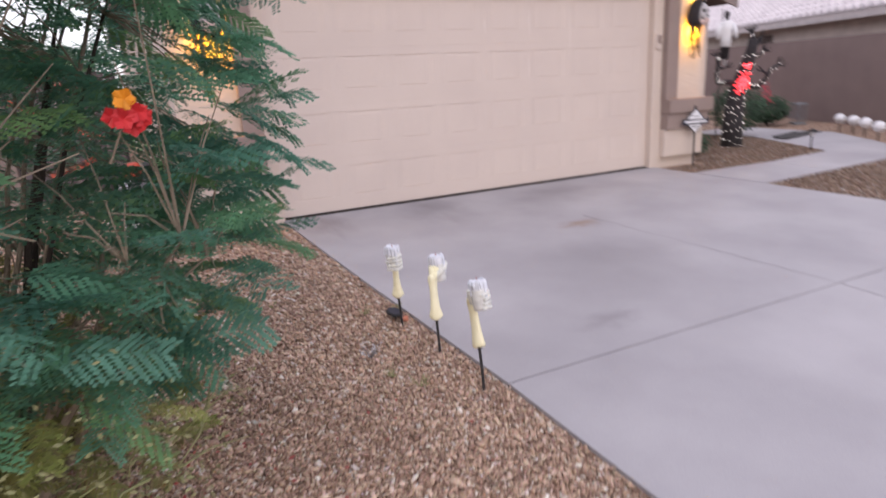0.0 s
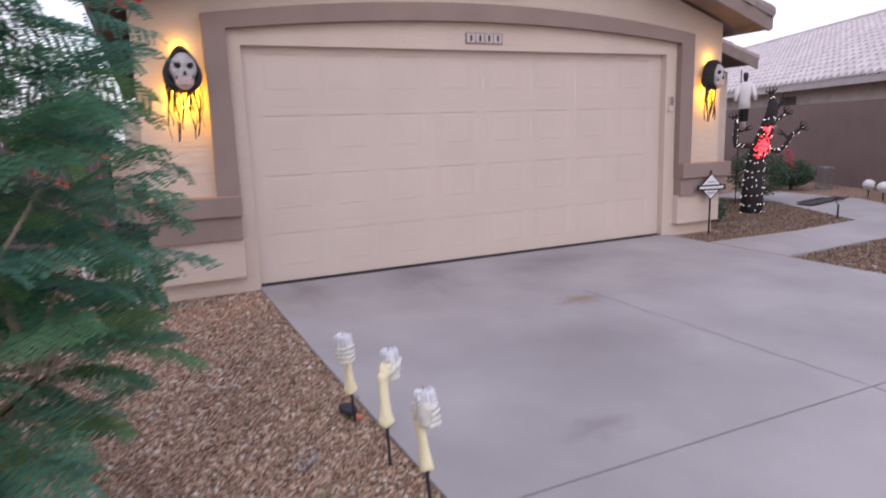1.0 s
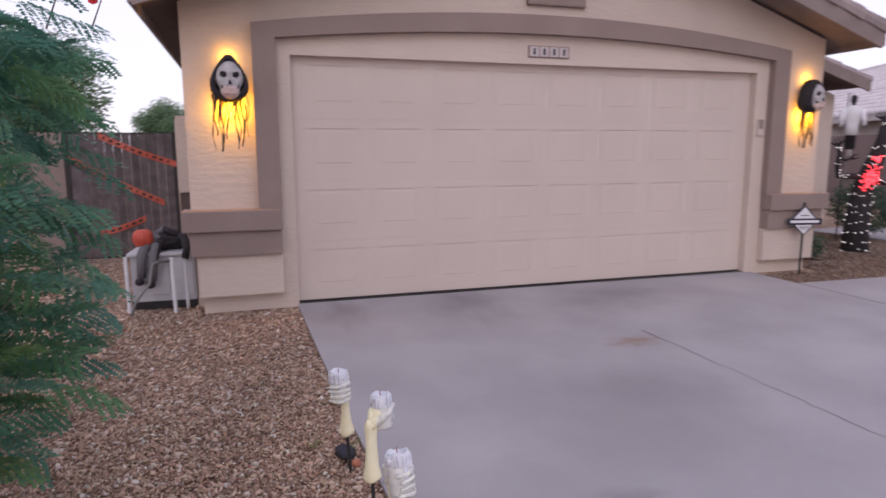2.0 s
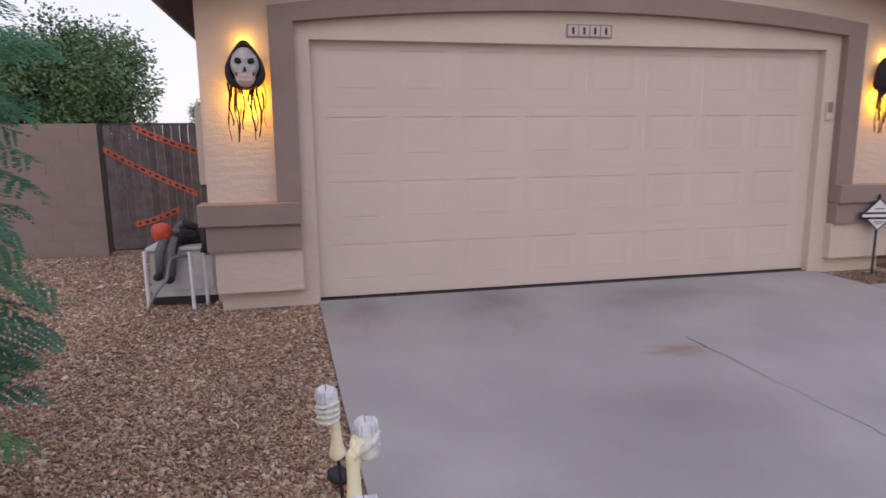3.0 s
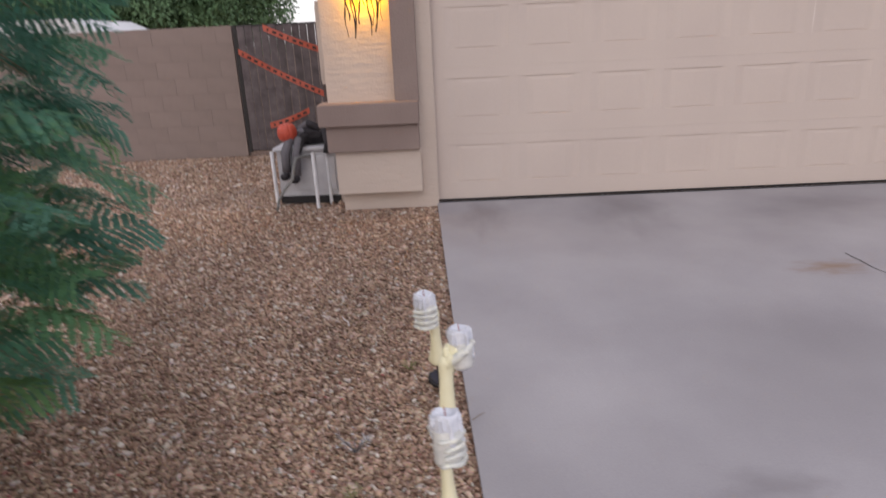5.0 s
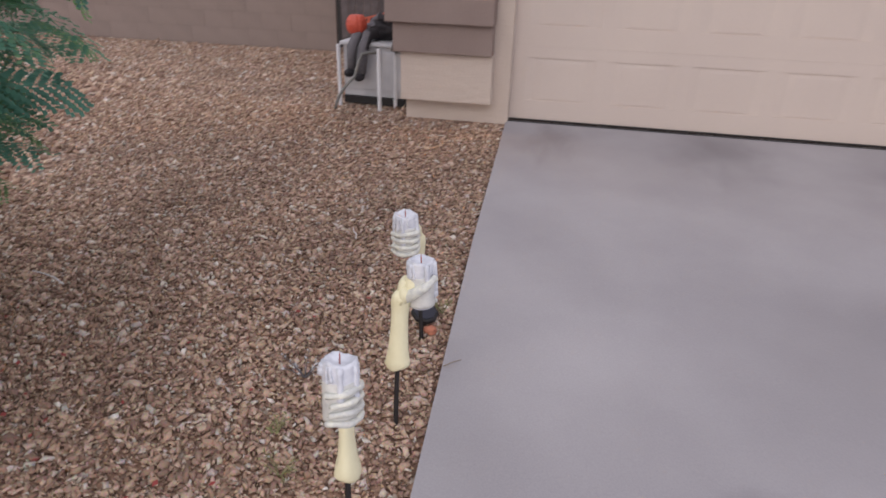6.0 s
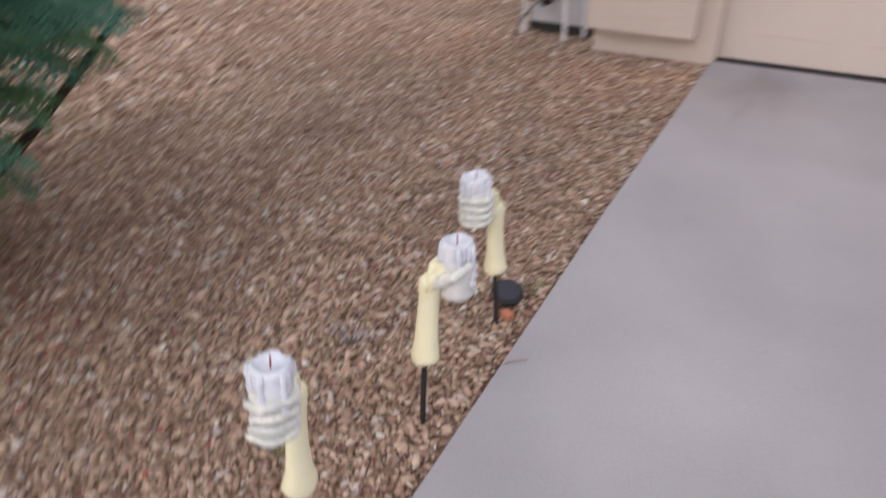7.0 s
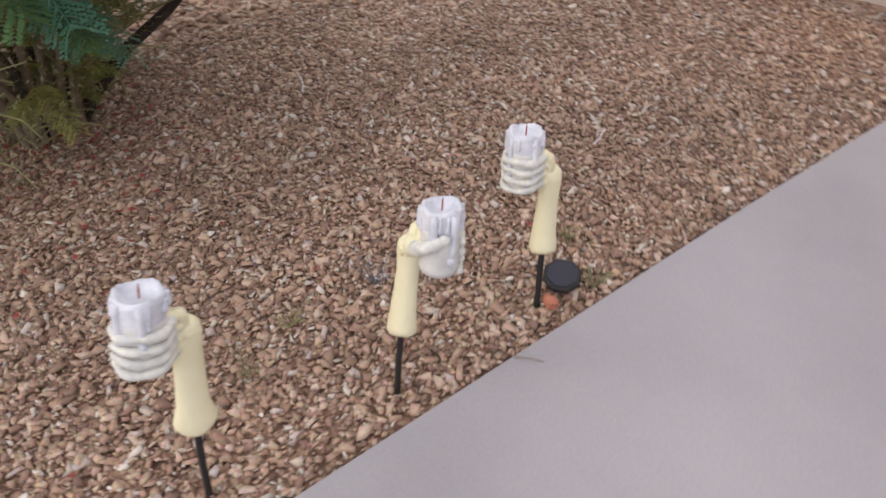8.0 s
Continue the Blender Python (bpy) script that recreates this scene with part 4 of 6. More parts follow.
# ---- side yard ----
def build_side_yard():
    # block wall with capped top
    w = thing("wall_side_yard", "tan concrete block wall beside the gate", "wall", kind="structure")
    Y = 3.0
    part("mortar_core", bx(-12.0, -2.50, Y + 0.003, Y + 0.147, -0.2, 1.58), M_MORTAR, w)
    mesh, half = None, None
    for r in range(8):
        off = 0.2 if r % 2 else 0.0
        z0 = -0.01 + r * 0.2
        x = -2.495
        first = True
        while x > -11.5:
            ln = 0.2 if (first and off) else 0.4
            first = False
            if ln == 0.4:
                if mesh is None:
                    ob = part("block", bx(-0.3992, -0.0008, 0, 0.15, 0.0008, 0.1992, bevel=0.0012), M_BLOCK, w)
                    mesh = ob.data
                else:
                    ob = link("block", mesh, None, w)
            else:
                if half is None:
                    ob = part("block", bx(-0.1992, -0.0008, 0, 0.15, 0.0008, 0.1992, bevel=0.0012), M_BLOCK, w)
                    half = ob.data
                else:
                    ob = link("block", half, None, w)
            ob.matrix_basis = pose(x, Y + random.Random(int(x * 100) + r).uniform(-0.0015, 0.0015), z0)
            x -= ln
    # gate of weathered boards
    g = thing("wooden_gate", "closed weathered grey-brown board gate with orange tape across it", "gate", (-2.46, Y + 0.02, 0.0))
    part("frame_post", bx(-0.02, 0.02, -0.02, 0.03, 0.03, 1.59), M_IRON, g)
    part("frame_post", bx(1.18, 1.22, -0.02, 0.03, 0.03, 1.59), M_IRON, g)
    part("frame_rail", bx(0.02, 1.18, 0.0, 0.03, 1.565, 1.59), M_IRON, g)
    part("frame_rail", bx(0.02, 1.18, 0.0, 0.03, 0.04, 0.07), M_IRON, g)
    part("frame_rail", bx(0.02, 1.18, 0.0, 0.03, 0.8, 0.83), M_IRON, g)
    rng = random.Random(3)
    for i in range(12):
        x0 = 0.028 + i * 0.0965
        top = 1.578 + rng.uniform(-0.012, 0.01)
        part("board", bx(x0 + 0.002, x0 + 0.0925, -0.022 + rng.uniform(-0.004, 0.004), -0.002, 0.05 + rng.uniform(0, 0.02), top, bevel=0.003), M_WOOD, g)
    for (xa, za), (xb, zb) in (((0.02, 1.28), (1.05, 0.72)), ((0.36, 1.55), (1.22, 1.20)), ((0.30, 0.36), (0.82, 0.53))):
        ln, ang = math.hypot(xb - xa, zb - za), math.degrees(math.atan2(zb - za, xb - xa))
        t = thing("warning_tape", "orange warning tape with dark marks stretched across the gate", "tape", (-2.46 + xa, Y - 0.012, za), group="tapes on the gate")
        bm = bmesh.new()
        prev = None
        n = 14
        for i in range(n + 1):
            u = i / n
            sag = -0.02 * math.sin(math.pi * u)
            px, pz = ln * u * math.cos(radians(ang)), ln * u * math.sin(radians(ang)) + sag
            tw = 0.005 * math.sin(7 * u + xa * 9)
            ring = [bm.verts.new((px, tw, pz - 0.037)), bm.verts.new((px, -tw, pz + 0.037)), bm.verts.new((px, -tw + 0.003, pz + 0.037)), bm.verts.new((px, tw + 0.003, pz - 0.037))]
            if prev:
                for q in range(4):
                    bm.faces.new((prev[q], prev[(q + 1) % 4], ring[(q + 1) % 4], ring[q]))
            prev = ring
        part("band", bm, M_TAPE, t)
        k = 0
        while 0.06 + k * 0.085 < ln - 0.05:
            d = 0.06 + k * 0.085
            u = d / ln
            px, pz = d * math.cos(radians(ang)), d * math.sin(radians(ang)) - 0.02 * math.sin(math.pi * u)
            part("mark", bx(-0.025 if k % 3 else -0.012, 0.025 if k % 3 else 0.012, -0.009, -0.0065, -0.014, 0.014, m=pose(px, 0, pz, 0, -ang, 0)), M_RUBBER, t)
            k += 1
    # meter cabinet on the side wall
    c = thing("utility_cabinet", "cream-painted metal utility cabinet on the side wall", "cabinet", (-0.86, 0.55, 1.32))
    part("case", bx(-0.13, 0.0, 0, 0.42, -0.33, 0.36, bevel=0.006), M_STUCCO, c)
    part("door", bx(-0.138, -0.131, 0.02, 0.40, -0.30, 0.33, bevel=0.002), M_STUCCO, c)
    part("conduit", bx(-0.10, -0.04, 0.15, 0.21, -1.3, -0.33), M_FASCIA, c)
    part("lower_box", bx(-0.13, -0.0, 0.02, 0.3, -0.50, -0.335, bevel=0.004), M_SOFFIT, c)
    # grey cabinet with white legs
    b = thing("equipment_box", "grey plastic equipment box with white legs on the gravel", "equipment box", (-1.42, 0.22, 0.0), -3)
    part("body", bx(0.02, 0.55, 0.03, 0.48, 0.06, 0.47, bevel=0.012), M_GREYPL, b)
    part("lid", bx(0.0, 0.57, 0.0, 0.50, 0.465, 0.495, bevel=0.008), M_GREYPL, b)
    part("front_panel", bx(0.06, 0.33, 0.018, 0.032, 0.12, 0.42, bevel=0.004), M_GREYPL, b)
    part("front_panel", bx(0.37, 0.53, 0.018, 0.032, 0.12, 0.42, bevel=0.004), M_GREYPL, b)
    part("latch", bx(0.17, 0.22, 0.0, 0.02, 0.25, 0.33, bevel=0.004), M_GREYPL, b)
    for px, py in ((0.0, -0.02), (0.39, -0.14), (0.47, 0.02), (0.55, 0.46)):
        bm = bmesh.new()
        tube(bm, [(px, py, -0.02), (px - 0.006, py + 0.01, 0.47)], 0.016, 0.016, 10)
        part("leg", bm, M_WHITE, b, "white tubular leg")
    part("base_rail", bx(0.02, 0.55, 0.02, 0.06, 0.0, 0.06), M_IRON, b)
    h = thing("garden_hose", "grey hose looping from the box to the ground", "hose", (-1.42, 0.0, 0.0))
    bm = bmesh.new()
    pts = []
    for i in range(24):
        u = i / 23
        pts.append((0.22 - 0.02 * math.sin(u * 3) - 0.16 * max(0, u - 0.55) * 2.2, 0.12 - 0.2 * u, 0.40 * (1 - u) ** 0.6 * (1.0 if u < 0.95 else 0.9) + 0.015))
    tube(bm, [(0.34, 0.2, 0.42), (0.27, 0.16, 0.425)] + pts, 0.012, 0.012, 8)
    part("hose", bm, M_HOSE, h, smooth=True)
    # stuffed figure slumped on the box, one plain mesh
    d = bmesh.new()
    blob(d, (-1.285, 0.27, 0.62), (0.08, 0.077, 0.078), 3)
    for k in range(9):
        a = math.tau * k / 9
        blob(d, (-1.285 + 0.04 * math.cos(a), 0.27 + 0.038 * math.sin(a), 0.62), (0.046, 0.046, 0.076), 2)
    f = part("stuffed_figure_head", d, M_PUMP, None)
    f.name = "pumpkin_head"
    tagged(f, "orange pumpkin head of a stuffed doll resting on the box", "pumpkin")
    d = bmesh.new()
    blob(d, (-1.10, 0.42, 0.57), (0.19, 0.12, 0.085), 3, wob=0.5, seed=3)
    tube(d, [(-1.16, 0.40, 0.56), (-1.27, 0.24, 0.55), (-1.30, 0.18, 0.46), (-1.305, 0.17, 0.29)], 0.048, 0.035, 10)
    tube(d, [(-1.12, 0.40, 0.56), (-1.18, 0.23, 0.55), (-1.20, 0.17, 0.45), (-1.215, 0.16, 0.26)], 0.048, 0.035, 10)
    tube(d, [(-1.05, 0.43, 0.60), (-0.96, 0.30, 0.62), (-0.93, 0.20, 0.52), (-0.95, 0.18, 0.44)], 0.04, 0.03, 8)
    tube(d, [(-1.2, 0.44, 0.62), (-1.12, 0.38, 0.68), (-1.0, 0.34, 0.63)], 0.035, 0.03, 8)
    f = part("stuffed_figure", d, M_JEANS, None, smooth=True)
    f.data.materials.append(M_CLOTH)
    for p in f.data.polygons:
        if p.center.x > -1.17 and p.center.z > 0.43:
            p.material_index = 1
    tagged(f, "slumped stuffed figure in black top and grey trousers on the box", "doll")
    for px, pz in ((-1.315, 0.262), (-1.23, 0.232)):
        s = bmesh.new()
        blob(s, (px, 0.145, pz), (0.04, 0.075, 0.035), 2)
        sh = part("shoe", s, M_CLOTH, None, smooth=True)
        tagged(sh, "small black cloth shoe on the stuffed figure's leg", "shoe", "doll shoes")


for sx, turn, off, size in ((-0.50, 4, (0.005, -0.145, 1.945), 1.0), (5.54, 13, (-0.02, -0.125, 1.93), 0.95)):
    build_sconce(sx)
    build_mask(sx, turn, off, size)
build_stake((0.051, -3.761, gz(-3.761) - 0.015), (0.048, -3.73, 0.022), (0.036, -3.692, 0.245), (0.051, -3.767, 0.226), (0.044, -3.735, 0.372), 1, 3.6, 0.7)
build_stake((0.043, -3.293, gz(-3.293) - 0.01), (0.043, -3.269, 0.02), (0.046, -3.24, 0.238), (0.105, -3.21, 0.212), (0.096, -3.193, 0.363), 2, 2.9, 2.0)
build_stake((0.017, -2.832, gz(-2.832) - 0.012), (0.004, -2.826, 0.03), (-0.003, -2.822, 0.24), (-0.034, -2.884, 0.222), (-0.036, -2.881, 0.37), 3, 4.1, 0.7)
build_solar()
build_sign()
build_side_yard()


# ---- planting ----
def frond_data(seed, length=0.30):
    """A twice-divided feathery leaf: rachis along +x, drooping, with pinnae of paired leaflets."""
    rng = random.Random(seed)
    vs, fs = [], []

    def quad(p, d, side, ln, w):
        n = len(vs)
        q = p + d * (ln * 0.5)
        vs.extend([p, q + side * w, p + d * ln, q - side * w])
        fs.append((n, n + 1, n + 2, n + 3))

    droop = rng.uniform(0.15, 0.8)
    pairs = 8

    def spine(u):
        return Vector((length * u * (1 - 0.12 * droop * u), 0.02 * math.sin(u * 2 + seed), -0.45 * droop * length * u * u))

    up = Vector((0, 0, 1))
    for a, b in ((0, 0.35), (0.35, 0.7), (0.7, 1.0)):
        p, q = spine(a), spine(b)
        n = len(vs)
        w = 0.0022
        vs.extend([p + Vector((0, w, 0)), p - Vector((0, w, 0)), q - Vector((0, w * 0.6, 0)), q + Vector((0, w * 0.6, 0))])
        fs.append((n, n + 1, n + 2, n + 3))
    for i in range(pairs):
        u = 0.22 + 0.76 * i / (pairs - 1)
        p = spine(u)
        fw = (spine(min(1, u + 0.05)) - spine(u - 0.05)).normalized()
        pl = (0.085 + 0.025 * math.sin(math.pi * (u - 0.1))) * rng.uniform(0.85, 1.1) * (1 - 0.25 * u)
        for s in (-1, 1):
            d = (fw * 0.55 + Vector((0, s, 0)) * 0.85 + up * rng.uniform(-0.2, 0.08)).normalized()
            across = d.cross(up).normalized()
            m = 8
            for k in range(m):
                v = (k + 0.6) / m
                c = p + d * (pl * v) + up * (-0.018 * v * v)
                ll = 0.0235 * (1 - 0.35 * abs(v - 0.4))
                for s2 in (-1, 1):
                    dd = (across * s2 * 0.9 + d * 0.45 + up * rng.uniform(-0.25, 0.25)).normalized()
                    quad(c, dd, d, ll, 0.0078)
    return vs, fs


def build_shrub():
    shrub = thing("flowering_shrub", "tall feathery green shrub with red and orange flowers growing from gravel", "shrub", (-2.0, -3.8, gz(-3.8) - 0.02))
    rng = random.Random(21)
    base = shrub.matrix_basis.translation
    meshes = []
    for k in range(7):
        vs, fs = frond_data(k, 0.27 + 0.03 * (k % 3))
        me = bpy.data.meshes.new("frond")
        me.from_pydata(vs, [], fs)
        me.materials.append(M_LEAF)
        meshes.append((me, np.array(vs), fs))
    # stems fan out from the base in a vase shape
    def reach(z, az):
        r = float(np.interp(z, (0.4, 0.75, 1.1, 1.5, 1.9, 2.5), (0.40, 0.82, 1.06, 1.05, 1.08, 0.80)))
        return r * (1.0 + 0.05 * math.sin(az))

    def limit(z):
        return float(np.interp(z, (0.4, 0.53, 0.75, 0.95, 1.15, 1.4, 1.65, 1.9, 2.5), (0.62, 0.85, 1.08, 1.2, 1.33, 1.25, 1.23, 1.31, 1.1)))

    nodes, spots = [], []
    for i in range(26):
        az = math.tau * (i * 0.381966) + rng.uniform(-0.2, 0.2)
        h = 0.95 + 1.35 * ((i * 0.618) % 1.0)
        R = rng.uniform(0.7, 0.95) * reach(h, az)
        tip = Vector((R * math.cos(az), R * math.sin(az), h))
        foot = Vector((0.16 * math.cos(az) * rng.uniform(0.3, 1), 0.16 * math.sin(az) * rng.uniform(0.3, 1), -0.03))
        ctrl = Vector((tip.x * 0.45, tip.y * 0.45, tip.z * 0.6))
        pts = []
        for k in range(10):
            u = k / 9
            p = foot * (1 - u) ** 2 + ctrl * (2 * u * (1 - u)) + tip * u * u
            pts.append(p + Vector((rng.uniform(-1, 1), rng.uniform(-1, 1), rng.uniform(-1, 1))) * 0.014)
        bm = bmesh.new()
        tube(bm, pts, rng.uniform(0.011, 0.021), 0.004, 7)
        part("stem", bm, M_BARK if i % 4 else M_DBARK, shrub)
        nodes += pts[4:]
    for foot, tip, r in (((0.04, 0.06, -0.03), (0.3, 1.0, 0.85), 0.03), ((-0.05, 0.02, -0.03), (0.15, 0.5, 1.3), 0.022), ((0.1, -0.12, -0.03), (0.55, -0.35, 1.1), 0.016)):
        bm = bmesh.new()
        foot, tip = Vector(foot), Vector(tip)
        pts = [foot.lerp(tip, k / 6) + Vector((0.03 * math.sin(k * 1.7), 0.03 * math.cos(k * 2.1), 0.02 * math.sin(k))) for k in range(7)]
        tube(bm, pts, r, r * 0.4, 8)
        part("stem", bm, M_DBARK if r > 0.02 else M_BARK, shrub)
    # bare pale stems that curve up from the foot on the open side
    for k in range(9):
        az, h = -0.5 + 0.27 * k, 0.75 + 0.3 * ((k * 0.618) % 1)
        foot = Vector((0.05 + 0.13 * math.cos(az), -0.04 + 0.15 * math.sin(az), -0.03))
        tip = Vector((0.62 * math.cos(az), 0.62 * math.sin(az), h))
        bm = bmesh.new()
        pts = [foot * (1 - u) ** 2 + Vector((tip.x * 0.3, tip.y * 0.3, h * 0.55)) * (2 * u * (1 - u)) + tip * u * u + Vector((0.012 * math.sin(9 * u + k), 0.012 * math.cos(8 * u + k), 0)) for u in (i / 8 for i in range(9))]
        tube(bm, pts, 0.019 - 0.001 * (k % 5), 0.008, 8)
        part("stem", bm, M_BARK, shrub, "bare pale stem")
    # fronds fill the crown, each on a twig from the nearest stem
    tw = bmesh.new()
    arrn = np.array([tuple(p) for p in nodes])
    for i in range(1350):
        az = rng.uniform(0, math.tau)
        z = rng.uniform(0.56, 2.45)
        if z < 0.85 and rng.random() < 0.25:
            continue
        r = reach(z, az) * math.sqrt(rng.uniform(0.0 if z > 1.5 else 0.18, 1.0))
        p = Vector((r * math.cos(az), r * math.sin(az), z))
        q = Vector(arrn[np.argmin(((arrn - np.array(p)) ** 2).sum(1))])
        spots.append((p, (p - q).normalized() if (p - q).length > 0.01 else Vector((0, 0, 1)), 1.0))
        if i % 2 == 0:
            tube(tw, [q, q.lerp(p, 0.5) + Vector((0, 0, 0.03)), p], 0.004, 0.0018, 4)
    part("twig_mass", tw, M_BARK, shrub, kind="stuff")
    rng.shuffle(spots)
    made = 0
    jv, jf = [], []
    for p, d, u in spots:
        if p.z < 0.5:
            continue
        rad = math.hypot(p.x, p.y)
        out = Vector((p.x, p.y, 0)).normalized() if rad > 0.05 else Vector((1, 0, 0))
        a = rng.uniform(-1.3, 1.3)
        out = Matrix.Rotation(a, 3, "Z") @ out
        dirv = (out + d * 0.4 + Vector((0, 0, rng.uniform(-0.3, 0.6)))).normalized()
        yaw = math.degrees(math.atan2(dirv.y, dirv.x))
        pitch = -math.degrees(math.asin(dirv.z))
        m = pose(*p, 0, 0, yaw) @ pose(0, 0, 0, 0, pitch, 0) @ pose(0, 0, 0, rng.uniform(-30, 30)) @ Matrix.Scale(rng.uniform(0.8, 1.2), 4)
        me, arr, fs = meshes[rng.randrange(7)]
        tip = m @ Vector((0.27, 0, -0.05))
        if math.hypot(tip.x, tip.y) > limit(tip.z) * rng.uniform(0.95, 1.05) or tip.z < (0.78 if tip.y > 0.45 * abs(tip.x) else 0.64 if tip.y < -0.4 * abs(tip.x) else 0.4):
            continue
        if tip.y < -0.62 and 0.35 < tip.x < 0.95 and 1.25 < tip.z < 1.75 or p.y < -0.62 and 0.35 < p.x < 0.95 and 1.25 < p.z < 1.75:
            continue  # a gap in the leaves round the lowest flower head
        if made < 300 and (p.x > 0.55 or p.y < -0.55):
            ob = link("frond", me, None, shrub)
            ob.matrix_basis = m
            made += 1
        else:
            n = len(jv)
            mm = np.array(m)
            q = arr @ mm[:3, :3].T + mm[:3, 3]
            jv.extend(map(tuple, q))
            jf.extend(tuple(i + n for i in f) for f in fs)
    joined("foliage", jv, jf, M_LEAF_J, shrub, kind="stuff")
    # dry twigs and yellowing leaves low in the bush, spreading furthest to the south-east
    def skirt(az, h):
        return min(0.16 + 0.95 * h, 0.92) + 0.6 * max(0.0, math.cos(az + 1.15)) * min(1.0, 1.2 - h)

    bm = bmesh.new()
    for i in range(280):
        az, h = rng.uniform(0, math.tau), rng.uniform(0.02, 0.6)
        r = rng.uniform(0.1, skirt(az, h))
        p = Vector((r * math.cos(az), r * math.sin(az), h))
        e = p + Vector((rng.uniform(-0.2, 0.2) + 0.1 * math.cos(az), rng.uniform(-0.2, 0.2) + 0.1 * math.sin(az), rng.uniform(-0.1, 0.16)))
        tube(bm, [p, p.lerp(e, 0.5) + Vector((rng.uniform(-.02, .02), rng.uniform(-.02, .02), 0.01)), e], 0.0048, 0.0018, 4)
    part("dry_twig_mass", bm, M_DRY, shrub, kind="stuff")
    vs, fs = [], []
    for i in range(10000):
        az, h = rng.uniform(0, math.tau), rng.uniform(0.04, 0.95)
        r = skirt(az, h) * math.sqrt(rng.random())
        p = Vector((r * math.cos(az), r * math.sin(az), h))
        d = Vector((rng.uniform(-1, 1), rng.uniform(-1, 1), rng.uniform(-0.6, 0.4))).normalized()
        s = d.orthogonal().normalized()
        n = len(vs)
        l = rng.uniform(0.01, 0.028)
        vs.extend([p, p + d * l * 0.5 + s * l * 0.2, p + d * l, p + d * l * 0.5 - s * l * 0.2])
        fs.append((n, n + 1, n + 2, n + 3))
    joined("dry_foliage", vs, fs, M_DRY, shrub, kind="stuff")
    # olive shoots low on the stems
    vs, fs = [], []
    for i in range(210):
        az, h = rng.uniform(0, math.tau), rng.uniform(0.2, 0.8)
        r = 0.75 * skirt(az, h) * math.sqrt(rng.random())
        p = Vector((r * math.cos(az), r * math.sin(az), h))
        m = pose(*p, 0, rng.uniform(-60, 10), math.degrees(az) + rng.uniform(-60, 60)) @ Matrix.Scale(rng.uniform(0.4, 0.7), 4)
        me, arr, fcs = meshes[i % 7]
        n = len(vs)
        mm = np.array(m)
        vs.extend(map(tuple, arr @ mm[:3, :3].T + mm[:3, 3]))
        fs.extend(tuple(k + n for k in f) for f in fcs)
    joined("undergrowth", vs, fs, M_OLIVE, shrub, "sparse olive-green lower shoots", kind="stuff")
    # flower heads
    for (x, y, z), n in (((-1.352, -4.60, 1.272), 9), ((-0.82, -3.22, 1.90), 7), ((-0.89, -3.5, 1.84), 4), ((-2.1, -4.3, 1.75), 5)):
        loc = Vector((x, y, z)) - base
        bm = bmesh.new()
        tube(bm, [loc + Vector((-0.05, 0.03, -0.11)), loc], 0.003, 0.002, 5)
        head = part("flower_stalk", bm, M_BARK, shrub)
        size = 1.0 if z < 1.5 else 0.65
        for k in range(n):
            c = loc + (Vector((0, -0.02, 0.035)) if k < 2 else Vector((rng.uniform(-0.038, 0.038), rng.uniform(-0.03, 0.03), rng.uniform(-0.035, 0.01))))
            bm = bmesh.new()
            for q in range(5):
                a = math.tau * q / 5 + k
                tip = c + Vector((0.026 * size * math.cos(a), -0.008 + 0.01 * math.sin(3 * a), 0.026 * size * math.sin(a)))
                sd = Vector((-math.sin(a), 0, math.cos(a))) * 0.012
                f = [bm.verts.new(v) for v in (c, c.lerp(tip, 0.6) + sd, tip + Vector((0, -0.006, 0)), c.lerp(tip, 0.6) - sd)]
                bm.faces.new(f)
            part("blossom", bm, M_PETALO if k < 2 else M_PETAL, head)
    # fallen petals and litter under the bush
    vs, fs = [], []
    for i in range(320):
        az, r = rng.uniform(0, math.tau), abs(rng.gauss(0, 0.45))
        x, y = -1.85 + r * math.cos(az), -3.75 + 0.8 * r * math.sin(az)
        z = gz(y) + rng.uniform(0.004, 0.014)
        l, a = rng.uniform(0.008, 0.017), rng.uniform(0, math.tau)
        n = len(vs)
        d, s = Vector((math.cos(a), math.sin(a), rng.uniform(-.3, .3))), Vector((-math.sin(a), math.cos(a), rng.uniform(-.3, .3)))
        p = Vector((x, y, z))
        vs.extend([p - d * l, p + s * l * 0.6, p + d * l, p - s * l * 0.6])
        fs.append((n, n + 1, n + 2, n + 3))
    o = joined("fallen_petals", vs, fs, M_LITTER)
    tagged(o, "scattered fallen red petals on the gravel under the shrub", "petals", kind="stuff")


